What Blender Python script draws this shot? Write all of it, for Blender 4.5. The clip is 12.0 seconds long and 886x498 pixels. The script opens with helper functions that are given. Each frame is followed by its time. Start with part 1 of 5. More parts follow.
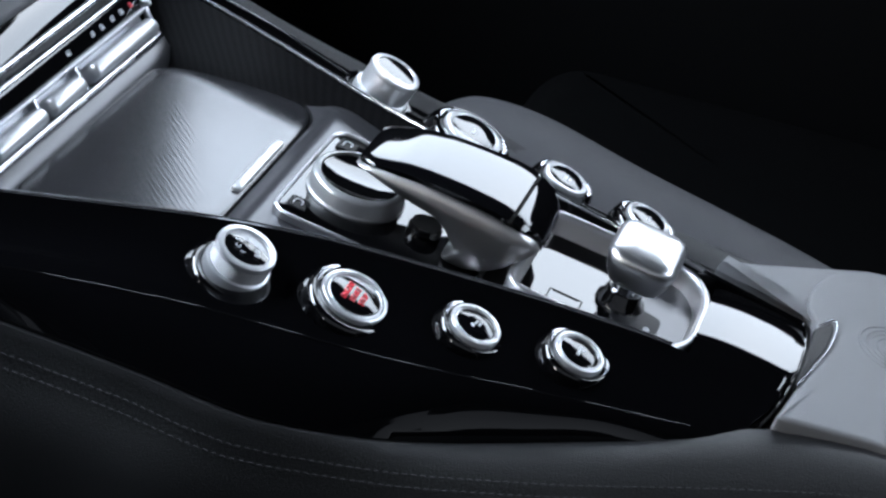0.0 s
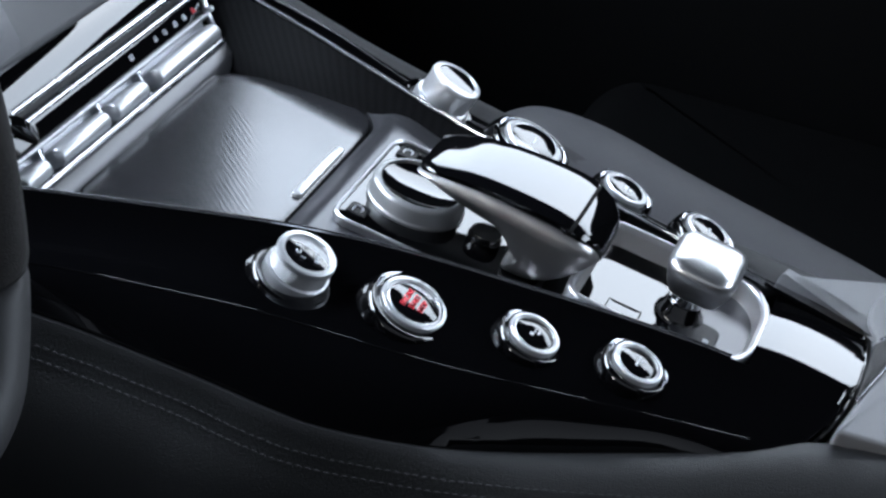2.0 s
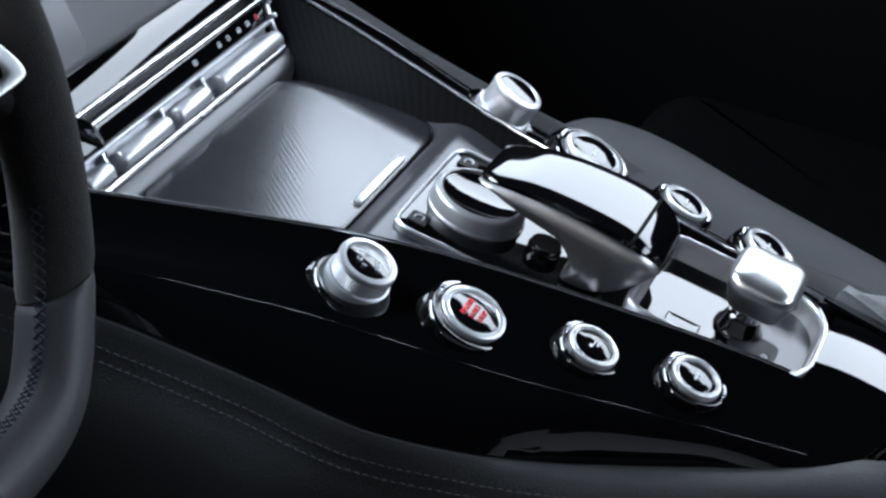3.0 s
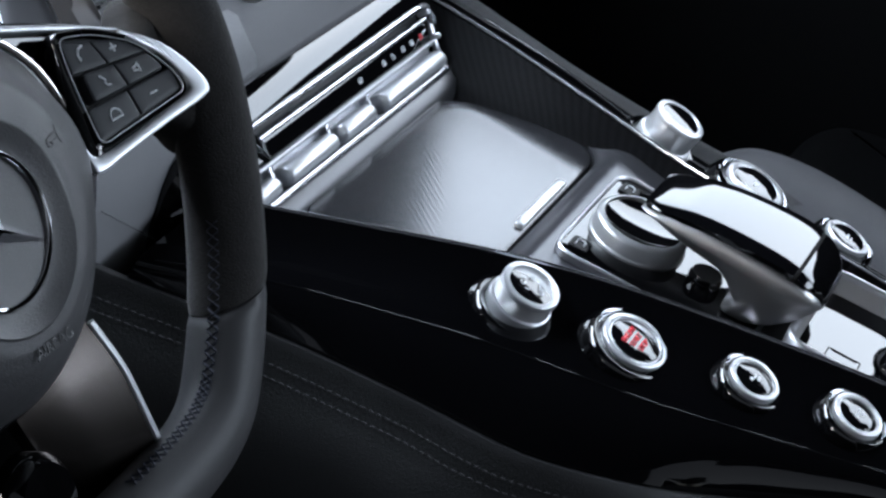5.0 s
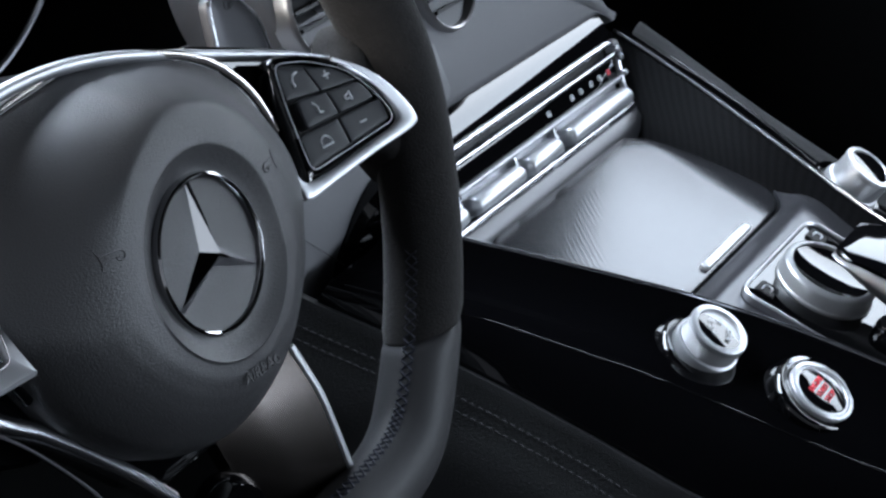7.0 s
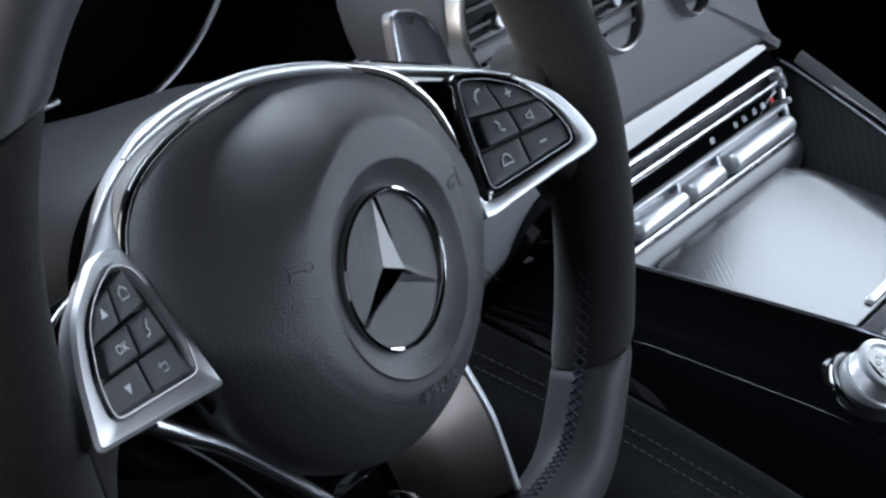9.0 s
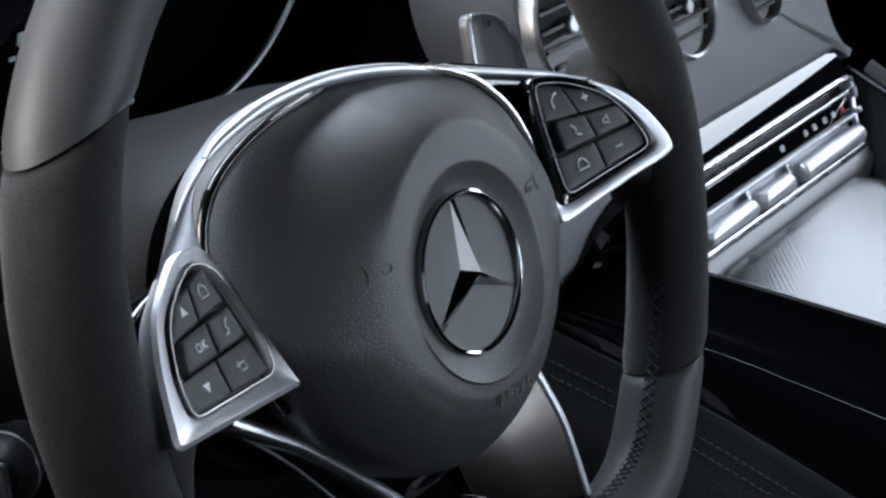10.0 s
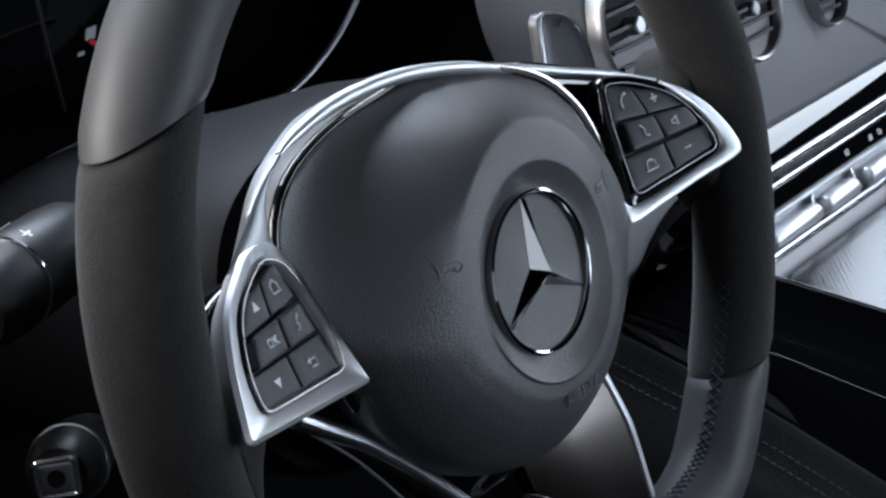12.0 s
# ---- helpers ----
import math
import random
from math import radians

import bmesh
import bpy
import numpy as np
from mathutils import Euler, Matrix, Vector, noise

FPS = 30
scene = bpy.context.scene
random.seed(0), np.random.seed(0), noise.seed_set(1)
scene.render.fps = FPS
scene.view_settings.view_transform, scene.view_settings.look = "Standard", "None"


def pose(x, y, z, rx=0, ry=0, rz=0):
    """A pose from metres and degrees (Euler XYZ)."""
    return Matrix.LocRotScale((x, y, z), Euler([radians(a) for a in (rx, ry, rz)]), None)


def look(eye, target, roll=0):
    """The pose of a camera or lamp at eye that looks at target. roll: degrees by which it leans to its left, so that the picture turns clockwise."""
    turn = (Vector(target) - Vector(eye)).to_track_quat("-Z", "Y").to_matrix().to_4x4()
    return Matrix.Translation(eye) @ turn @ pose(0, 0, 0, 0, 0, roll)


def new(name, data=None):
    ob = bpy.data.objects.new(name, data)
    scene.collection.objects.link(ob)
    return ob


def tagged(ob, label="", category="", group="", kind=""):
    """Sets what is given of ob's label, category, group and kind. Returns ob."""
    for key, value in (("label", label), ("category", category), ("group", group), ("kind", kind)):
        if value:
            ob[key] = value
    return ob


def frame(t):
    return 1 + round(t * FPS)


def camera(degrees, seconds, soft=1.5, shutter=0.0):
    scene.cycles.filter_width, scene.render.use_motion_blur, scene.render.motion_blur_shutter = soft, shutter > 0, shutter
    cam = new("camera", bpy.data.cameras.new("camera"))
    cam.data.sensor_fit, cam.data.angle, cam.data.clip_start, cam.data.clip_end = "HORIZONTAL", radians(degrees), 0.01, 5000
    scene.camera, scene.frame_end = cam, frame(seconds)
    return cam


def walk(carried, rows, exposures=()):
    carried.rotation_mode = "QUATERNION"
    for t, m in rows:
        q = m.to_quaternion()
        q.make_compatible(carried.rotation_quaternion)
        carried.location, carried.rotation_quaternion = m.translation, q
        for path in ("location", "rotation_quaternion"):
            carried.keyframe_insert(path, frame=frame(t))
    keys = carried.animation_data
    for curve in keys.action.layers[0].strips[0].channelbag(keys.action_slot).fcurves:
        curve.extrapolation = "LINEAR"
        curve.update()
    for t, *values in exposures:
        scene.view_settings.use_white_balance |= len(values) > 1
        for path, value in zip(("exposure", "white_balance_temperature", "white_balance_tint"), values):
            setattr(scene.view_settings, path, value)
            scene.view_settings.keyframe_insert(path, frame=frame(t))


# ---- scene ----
# A camera on a slider outside the open driver's window: it glides forward and pans from the centre console to the steering wheel.
cam = camera(24.28, 12.0, soft=2.6)
PATH = [
    (0.0, -0.9202, -0.4147, 1.0145, 59.674, -8.148, -71.977),
    (0.5, -0.9204, -0.4159, 1.0135, 59.722, -8.113, -71.767),
    (1.0, -0.9208, -0.4160, 1.0127, 59.741, -8.112, -71.396),
    (1.5, -0.9211, -0.4145, 1.0119, 59.766, -8.066, -70.983),
    (2.0, -0.9220, -0.4111, 1.0119, 59.780, -8.124, -70.330),
    (2.5, -0.9240, -0.4074, 1.0116, 59.802, -8.297, -69.579),
    (4.5, -0.9331, -0.3888, 1.0129, 59.682, -8.610, -65.784),
    (5.0, -0.9354, -0.3812, 1.0128, 59.641, -8.727, -64.811),
    (5.5, -0.9375, -0.3746, 1.0129, 59.646, -8.868, -63.741),
    (6.0, -0.9407, -0.3668, 1.0133, 59.639, -9.006, -62.520),
    (6.5, -0.9425, -0.3594, 1.0128, 59.578, -9.251, -61.384),
    (7.0, -0.9460, -0.3520, 1.0123, 59.568, -9.346, -60.311),
    (9.0, -0.9533, -0.3258, 1.0021, 59.626, -9.546, -56.672),
    (9.5, -0.9550, -0.3211, 1.0002, 59.581, -9.635, -55.845),
    (10.0, -0.9572, -0.3170, 0.9984, 59.511, -9.612, -55.034),
    (10.5, -0.9589, -0.3144, 0.9973, 59.403, -9.586, -54.321),
    (11.0, -0.9603, -0.3124, 0.9962, 59.348, -9.558, -53.847),
    (11.5, -0.9614, -0.3113, 0.9958, 59.332, -9.600, -53.625),
    (12.0, -0.9614, -0.3106, 0.9957, 59.298, -9.576, -53.525),
]
walk(cam, [(t, pose(x, y, z, rx, ry, rz)) for t, x, y, z, rx, ry, rz in PATH])

# ---------------------------------------------------------------- light
world = bpy.data.worlds.new("sky")
scene.world = world
world.use_nodes = True
wn = world.node_tree.nodes
sky = wn.new("ShaderNodeTexSky")
sky.sky_type, sky.sun_disc, sky.sun_elevation, sky.sun_rotation = "NISHITA", False, radians(38), radians(100)
wn["Background"].inputs["Strength"].default_value = 0.12
thin = wn.new("ShaderNodeHueSaturation")          # thin cloud: a paler sky
thin.inputs["Saturation"].default_value = 0.35
world.node_tree.links.new(sky.outputs[0], thin.inputs["Color"])
world.node_tree.links.new(thin.outputs[0], wn["Background"].inputs["Color"])


def window_light(name, m, width, height, watts, tint):
    lamp = bpy.data.lights.new(name, "AREA")
    lamp.shape, lamp.size, lamp.size_y, lamp.energy, lamp.color = "RECTANGLE", width, height, watts, tint
    ob = new(name, lamp)
    ob.matrix_world = m
    return ob


# daylight in the passenger's side window, the windscreen and the open driver's window
window_light("side_window_daylight", look((1.60, -0.50, 1.40), (0.0, -0.45, 0.60)), 2.60, 0.76, 56.0, (0.725, 0.843, 1.0))
window_light("windscreen_daylight", look((-0.15, 0.66, 1.42), (-0.30, 0.0, 0.64)), 1.0, 0.5, 64.0, (0.725, 0.843, 1.0))
# added fill from behind the seats; no window is known there
window_light("rear_fill_light", look((0.25, -1.45, 1.20), (-0.22, 0.0, 0.60)), 1.0, 0.45, 17.0, (0.725, 0.843, 1.0))
window_light("driver_window_daylight", look((-1.36, 0.80, 1.00), (-0.50, 0.05, 0.72)), 0.9, 0.5, 40.0, (1.0, 0.975, 0.95))

# ---------------------------------------------------------------- materials
def nodes_of(name):
    m = bpy.data.materials.new(name)
    m.use_nodes = True
    nt = m.node_tree
    return m, nt, nt.nodes["Principled BSDF"]


def coords(nt, scale):
    tc = nt.nodes.new("ShaderNodeTexCoord")
    mp = nt.nodes.new("ShaderNodeMapping")
    mp.inputs["Scale"].default_value = (scale,) * 3 if not isinstance(scale, tuple) else scale
    nt.links.new(tc.outputs["Object"], mp.inputs["Vector"])
    return mp.outputs["Vector"]


def surface(name, base, rough, metal=0.0, grain=900.0, bump=0.0, vary=0.12, rough_vary=0.08, coat=0.0, coat_rough=0.03,
            spec=0.5, stretch=(1, 1, 1), voronoi=False, sheen=0.0, smudge=25.0):
    m, nt, b = nodes_of(name)
    b.inputs["Metallic"].default_value = metal
    b.inputs["Specular IOR Level"].default_value = spec
    b.inputs["Coat Weight"].default_value, b.inputs["Coat Roughness"].default_value = coat, coat_rough
    b.inputs["Sheen Weight"].default_value = sheen
    fine = nt.nodes.new("ShaderNodeTexVoronoi" if voronoi else "ShaderNodeTexNoise")
    fine.inputs["Scale"].default_value = 1.0
    nt.links.new(coords(nt, tuple(grain * s for s in stretch)), fine.inputs["Vector"])
    fine_out = fine.outputs["Distance"] if voronoi else fine.outputs["Fac"]
    wide = nt.nodes.new("ShaderNodeTexNoise")
    wide.inputs["Scale"].default_value, wide.inputs["Detail"].default_value = 1.0, 4.0
    nt.links.new(coords(nt, smudge), wide.inputs["Vector"])
    ramp = nt.nodes.new("ShaderNodeMix")
    ramp.data_type = "RGBA"
    ramp.inputs["A"].default_value = (*[c * (1 - vary) for c in base], 1)
    ramp.inputs["B"].default_value = (*[min(1, c * (1 + vary)) for c in base], 1)
    both = nt.nodes.new("ShaderNodeMath")
    both.operation = "MULTIPLY_ADD"
    both.inputs[1].default_value = 0.5
    half = nt.nodes.new("ShaderNodeMath")
    half.operation, half.inputs[1].default_value = "MULTIPLY", 0.5
    nt.links.new(wide.outputs["Fac"], half.inputs[0])
    nt.links.new(fine_out, both.inputs[0])
    nt.links.new(half.outputs[0], both.inputs[2])
    nt.links.new(both.outputs[0], ramp.inputs["Factor"])
    nt.links.new(ramp.outputs["Result"], b.inputs["Base Color"])
    rr = nt.nodes.new("ShaderNodeMapRange")
    rr.inputs["To Min"].default_value, rr.inputs["To Max"].default_value = max(0.0, rough - rough_vary), min(1.0, rough + rough_vary)
    nt.links.new(wide.outputs["Fac"], rr.inputs["Value"])
    nt.links.new(rr.outputs["Result"], b.inputs["Roughness"])
    if bump:
        bp = nt.nodes.new("ShaderNodeBump")
        bp.inputs["Strength"].default_value, bp.inputs["Distance"].default_value = bump, 0.0006
        nt.links.new(fine_out, bp.inputs["Height"])
        nt.links.new(bp.outputs["Normal"], b.inputs["Normal"])
    return m


def carbon(name, rough, dark=0.012, light=0.05, ribs_per=62.0, bump=0.12, metal=0.25, vary=1.0, spec=0.5, turn=28):
    """Satin twill: fine diagonal ribs in two directions."""
    m, nt, b = nodes_of(name)
    v = coords(nt, 1.0)
    ribs = []
    for way in (turn, turn + 90):
        mp = nt.nodes.new("ShaderNodeMapping")
        mp.inputs["Rotation"].default_value = (0, 0, radians(way))
        nt.links.new(v, mp.inputs["Vector"])
        w = nt.nodes.new("ShaderNodeTexWave")
        w.inputs["Scale"].default_value, w.inputs["Distortion"].default_value = (ribs_per if way == turn else 2.9 * ribs_per), 0.25
        nt.links.new(mp.outputs["Vector"], w.inputs["Vector"])
        ribs.append(w.outputs["Fac"])
    mul = nt.nodes.new("ShaderNodeMath")
    mul.operation, mul.inputs[1].default_value = "MULTIPLY_ADD", 0.35
    nt.links.new(ribs[1], mul.inputs[0])
    nt.links.new(ribs[0], mul.inputs[2])
    mix = nt.nodes.new("ShaderNodeMix")
    mix.data_type = "RGBA"
    mix.inputs["A"].default_value, mix.inputs["B"].default_value = (dark, dark, dark * 1.1, 1), (light, light, light * 1.1, 1)
    nt.links.new(mul.outputs[0], mix.inputs["Factor"])
    nt.links.new(mix.outputs["Result"], b.inputs["Base Color"])
    b.inputs["Metallic"].default_value, b.inputs["Specular IOR Level"].default_value = metal, spec
    rr = nt.nodes.new("ShaderNodeMapRange")
    rr.inputs["To Min"].default_value, rr.inputs["To Max"].default_value = rough + 0.08 * vary, rough - 0.04 * vary
    nt.links.new(mul.outputs[0], rr.inputs["Value"])
    nt.links.new(rr.outputs["Result"], b.inputs["Roughness"])
    bp = nt.nodes.new("ShaderNodeBump")
    bp.inputs["Strength"].default_value, bp.inputs["Distance"].default_value = bump, 0.0004
    nt.links.new(mul.outputs[0], bp.inputs["Height"])
    nt.links.new(bp.outputs["Normal"], b.inputs["Normal"])
    return m


PIANO = surface("piano_black_lacquer", (0.0014, 0.0014, 0.0017), 0.04, grain=300, vary=0.2, rough_vary=0.02, spec=0.5)
LID_CARBON = carbon("satin_carbon_lid", 0.17, 0.025, 0.031, 105.0, 0.026, 0.34, 0.15, 0.6, 47)
SILL_CARBON = carbon("fine_carbon_sill", 0.30, 0.045, 0.065, 240.0, 0.012, 0.5, 0.3, 0.7)
# the lid's weave darkened in colour for the shade on the tray walls
WALL_CARBON = carbon("shaded_carbon_wall", 0.40, 0.004, 0.007, 105.0, 0.015, 0.0, 0.3, 0.008, 47)
SILVER = surface("satin_silver", (0.52, 0.53, 0.56), 0.26, metal=1.0, grain=1500, bump=0.03, vary=0.05, rough_vary=0.05)
PALM = surface("smoked_satin_palm_metal", (0.44, 0.43, 0.425), 0.38, metal=1.0, grain=1500, bump=0.03, vary=0.05, rough_vary=0.05)
SATIN = surface("satin_wheel_trim", (0.54, 0.55, 0.57), 0.42, metal=1.0, grain=1500, bump=0.03, vary=0.05, rough_vary=0.05)
BEZEL = surface("pale_satin_bezel_metal", (0.84, 0.84, 0.86), 0.46, metal=1.0, grain=1500, bump=0.03, vary=0.05, rough_vary=0.05)
# the band's satin metal, its colour darkened to tone down the highlight
SHOULDER = surface("dimmed_satin_wheel_trim", (0.27, 0.275, 0.29), 0.46, metal=1.0, grain=1500, bump=0.03, vary=0.05, rough_vary=0.05)
DARK_SILVER = surface("dark_satin_metal", (0.48, 0.48, 0.50), 0.36, metal=1.0, grain=1500, bump=0.03, vary=0.05, rough_vary=0.05)
CHROME = surface("polished_chrome", (0.82, 0.83, 0.86), 0.06, metal=1.0, grain=400, vary=0.03, rough_vary=0.03)
# chrome darkened in colour for the dim cabin that the emblem ring mirrors
DIMMED_CHROME = surface("dimmed_polished_chrome", (0.34, 0.34, 0.35), 0.10, metal=1.0, grain=400, vary=0.03, rough_vary=0.03)
SMOOTH_LEATHER = surface("smooth_rim_leather", (0.044, 0.0435, 0.045), 0.46, spec=0.20, grain=2600, bump=0.10, vary=0.12, voronoi=True)
GREY_LEATHER = surface("grey_nappa_leather", (0.168, 0.169, 0.178), 0.5, grain=1800, bump=0.3, vary=0.12, voronoi=True)
AIRBAG = surface("airbag_grained_skin", (0.045, 0.0445, 0.0465), 0.41, grain=1600, bump=0.30, vary=0.08, voronoi=True)
SHROUD = surface("shroud_grained_plastic", (0.0066, 0.0068, 0.0080), 0.55, spec=0.07, grain=1600, bump=0.15, vary=0.1, voronoi=True)
PLATE = surface("smoked_black_plate", (0.002, 0.002, 0.0025), 0.22, grain=300, vary=0.2, spec=0.03)
TOGGLE = surface("satin_toggle_metal", (0.38, 0.39, 0.41), 0.40, metal=1.0, grain=1500, bump=0.03, vary=0.05)
# the armrest's grey leather, darkened in colour for the shade on the flank
SHADED_LEATHER = surface("shaded_flank_leather", (0.0122, 0.0122, 0.0130), 0.5, grain=1500, bump=0.4, vary=0.15, voronoi=True, spec=0.35)
# grey leather taken down in colour for the shade over the bolster
BOLSTER = surface("shaded_bolster_leather", (0.033, 0.033, 0.037), 0.6, grain=1800, bump=0.25, vary=0.12, voronoi=True, spec=0.3)
WARM_TRIM = surface("warm_satin_metal", (0.60, 0.555, 0.53), 0.26, metal=1.0, grain=1500, bump=0.02, vary=0.05)
BLADE = surface("smoked_satin_metal", (0.115, 0.102, 0.095), 0.25, metal=1.0, grain=1500, bump=0.03, vary=0.06)
PADDLE = surface("dark_paddle_metal", (0.070, 0.070, 0.075), 0.40, metal=0.8, grain=1500, bump=0.03, vary=0.06)
KNURL = surface("knurled_aluminium", (0.40, 0.405, 0.41), 0.40, metal=0.7, grain=1500, bump=0.03, vary=0.06)
KNOB = surface("satin_knob_metal", (0.64, 0.645, 0.66), 0.33, metal=1.0, grain=1500, bump=0.02, vary=0.04)
RING = surface("satin_ring_metal", (0.60, 0.61, 0.63), 0.34, metal=0.7, grain=1500, bump=0.02, vary=0.04)
SUEDE = surface("black_suede", (0.0165, 0.0152, 0.0147), 0.9, grain=1100, bump=0.7, vary=0.85, sheen=0.12, spec=0.15, smudge=160)
PLASTIC = surface("matt_black_plastic", (0.007, 0.007, 0.008), 0.42, grain=2200, bump=0.2, vary=0.15, spec=0.22)
KEY = surface("dark_grey_key_plastic", (0.015, 0.016, 0.0185), 0.46, grain=2600, bump=0.12, vary=0.1, spec=0.3)
GLASS_BLACK = surface("black_glass", (0.002, 0.002, 0.0025), 0.03, grain=200, vary=0.2, rough_vary=0.015)
SYMBOL = surface("pale_symbol_paint", (0.58, 0.60, 0.62), 0.6, vary=0.05)
RED = surface("red_lettering", (0.75, 0.03, 0.05), 0.5, vary=0.05)
THREAD = surface("grey_thread", (0.036, 0.036, 0.039), 0.8, grain=4000, bump=0.3)
BLUE_THREAD = surface("dark_blue_thread", (0.03, 0.034, 0.05), 0.75, grain=4000, bump=0.3)
# near-black trim: the shade inside the cabin is put into its colour
TRIM = surface("shade_dark_cabin_trim", (0.0014, 0.0014, 0.0016), 0.8, grain=700, bump=0.2, vary=0.2, spec=0.06)
# seat leather blackened in colour to hold the shade of the far side
SEAT = surface("shade_black_seat_leather", (0.0010, 0.0010, 0.0012), 0.75, grain=1800, bump=0.3, vary=0.2, voronoi=True, spec=0.08)
CARPET = surface("black_carpet", (0.003, 0.003, 0.0033), 0.95, grain=1800, bump=0.6, vary=0.4)
DASH = surface("grey_dash_leather", (0.105, 0.105, 0.112), 0.5, grain=1900, bump=0.25, vary=0.1, voronoi=True)


# ---------------------------------------------------------------- mesh helpers
def part(name, bm, material, parent, label="", m=None, sharp=38):
    bmesh.ops.remove_doubles(bm, verts=bm.verts, dist=1e-7)
    bmesh.ops.recalc_face_normals(bm, faces=bm.faces)
    me = bpy.data.meshes.new(name)
    bm.to_mesh(me)
    bm.free()
    me.polygons.foreach_set("use_smooth", [True] * len(me.polygons))
    for f_ in me.polygons:
        if len(f_.vertices) > 9:
            f_.use_smooth = False
    me.set_sharp_from_angle(angle=radians(sharp))
    me.materials.append(material)
    ob = new(name, me)
    if parent:
        ob.parent = parent
    if m is not None:
        ob.matrix_basis = m
    return tagged(ob, label)


def thing(name, m, label, category, group="", kind=""):
    ob = new(name)
    ob.empty_display_size = 0.02
    ob.matrix_basis = m
    return tagged(ob, label, category, group, kind)


def loft(rings, closed=True, caps=True, loop=False):
    bm = bmesh.new()
    vs = [[bm.verts.new(p) for p in r] for r in rings]
    n = len(vs[0])
    pairs = list(zip(vs, vs[1:])) + ([(vs[-1], vs[0])] if loop else [])
    for a, b in pairs:
        for i in range(n if closed else n - 1):
            j = (i + 1) % n
            bm.faces.new((a[i], a[j], b[j], b[i]))
    if caps and closed and not loop:
        bm.faces.new(vs[0][::-1])
        bm.faces.new(vs[-1])
    return bm


def lathe(profile, seg=48):
    """A body turned about z from (radius, height) pairs."""
    rings = [[(r * math.cos(2 * math.pi * i / seg), r * math.sin(2 * math.pi * i / seg), z) for i in range(seg)] for r, z in profile]
    return loft(rings, caps=profile[0][0] > 1e-6 and profile[-1][0] > 1e-6)


def rounded(corners, radius, seg=5):
    """A polygon with rounded corners; radius may be one number or one for each corner."""
    out, n = [], len(corners)
    for i, c in enumerate(corners):
        c = Vector(c)
        a, b = Vector(corners[i - 1]) - c, Vector(corners[(i + 1) % n]) - c
        r = radius[i] if isinstance(radius, (list, tuple)) else radius
        d = min(r, 0.48 * a.length, 0.48 * b.length)
        p, q = c + a.normalized() * d, c + b.normalized() * d
        for k in range(seg + 1):
            t = k / seg
            out.append(tuple(p * (1 - t) ** 2 + c * 2 * t * (1 - t) + q * t * t))
    return out


def grown(outline, d):
    """The outline moved outward by d (inward where negative)."""
    n, out = len(outline), []
    area = sum(outline[i][0] * outline[(i + 1) % n][1] - outline[(i + 1) % n][0] * outline[i][1] for i in range(n))
    s = 1 if area > 0 else -1
    for i in range(n):
        p, a, b = Vector(outline[i]), Vector(outline[i - 1]), Vector(outline[(i + 1) % n])
        t = (b - a)
        t = t.normalized() if t.length > 1e-9 else Vector((1, 0))
        out.append((p.x + s * t.y * d, p.y - s * t.x * d))
    return out


def slab(outline, z0, z1, bevel=0.0, steps=3):
    rings = [[(x, y, z0) for x, y in outline]]
    if bevel <= 0:
        rings.append([(x, y, z1) for x, y in outline])
    for k in range(steps + 1 if bevel > 0 else 0):
        a = 0.5 * math.pi * k / steps
        o = grown(outline, -bevel * (1 - math.cos(a)))
        rings.append([(x, y, z1 - bevel * (1 - math.sin(a))) for x, y in o])
    last = rings[-1]
    cx, cy = sum(p[0] for p in last) / len(last), sum(p[1] for p in last) / len(last)
    for k in (0.6, 0.2, 0.02):
        rings.append([(cx + (x - cx) * k, cy + (y - cy) * k, z) for x, y, z in last])
    return loft(rings)


def ring_frame(outer, inner, z0, z1, bevel=0.0006, z_in=None, draft=0.0):
    """A frame between two outlines of as many points each."""
    zi = z1 if z_in is None else z_in
    rings = [[(x, y, z0) for x, y in (grown(outer, -draft) if draft else outer)], [(x, y, z1 - bevel) for x, y in outer], [(x, y, z1) for x, y in grown(outer, -bevel)],
             [(x, y, zi) for x, y in grown(inner, bevel)], [(x, y, zi - bevel) for x, y in inner], [(x, y, z0) for x, y in inner]]
    return loft(rings, loop=True)


def smooth_path(points, per=8):
    """A Catmull-Rom curve through a few points."""
    p = [Vector(q) for q in points]
    p = [2 * p[0] - p[1]] + p + [2 * p[-1] - p[-2]]
    out = []
    for i in range(1, len(p) - 2):
        for k in range(per):
            t = k / per
            a, b, c, d = p[i - 1], p[i], p[i + 1], p[i + 2]
            out.append(0.5 * ((2 * b) + (c - a) * t + (2 * a - 5 * b + 4 * c - d) * t * t + (3 * b - a - 3 * c + d) * t ** 3))
    return out + [p[-2]]


def sweep(path, section, up=(0, 0, 1), scales=None, loop=False):
    """A section (side, up) drawn along a path."""
    up, rings, n = Vector(up), [], len(path)
    for i, p in enumerate(path):
        p = Vector(p)
        t = (Vector(path[(i + 1) % n if loop else min(i + 1, n - 1)]) - Vector(path[i - 1 if loop else max(i - 1, 0)])).normalized()
        side = t.cross(up).normalized()
        nrm = side.cross(t)
        s = scales[i] if scales else 1.0
        rings.append([tuple(p + side * a * s + nrm * b * s) for a, b in section])
    return loft(rings, loop=loop)


def circle(r, n=10, ry=None):
    return [(r * math.cos(2 * math.pi * i / n), (ry or r) * math.sin(2 * math.pi * i / n)) for i in range(n)]


def box(x0, x1, y0, y1, z0, z1, bevel=0.0, steps=2):
    bm = slab(rounded([(x0, y0), (x1, y0), (x1, y1), (x0, y1)], max(bevel, 1e-5) * 1.5, 3), z0, z1, bevel, steps)
    return bm


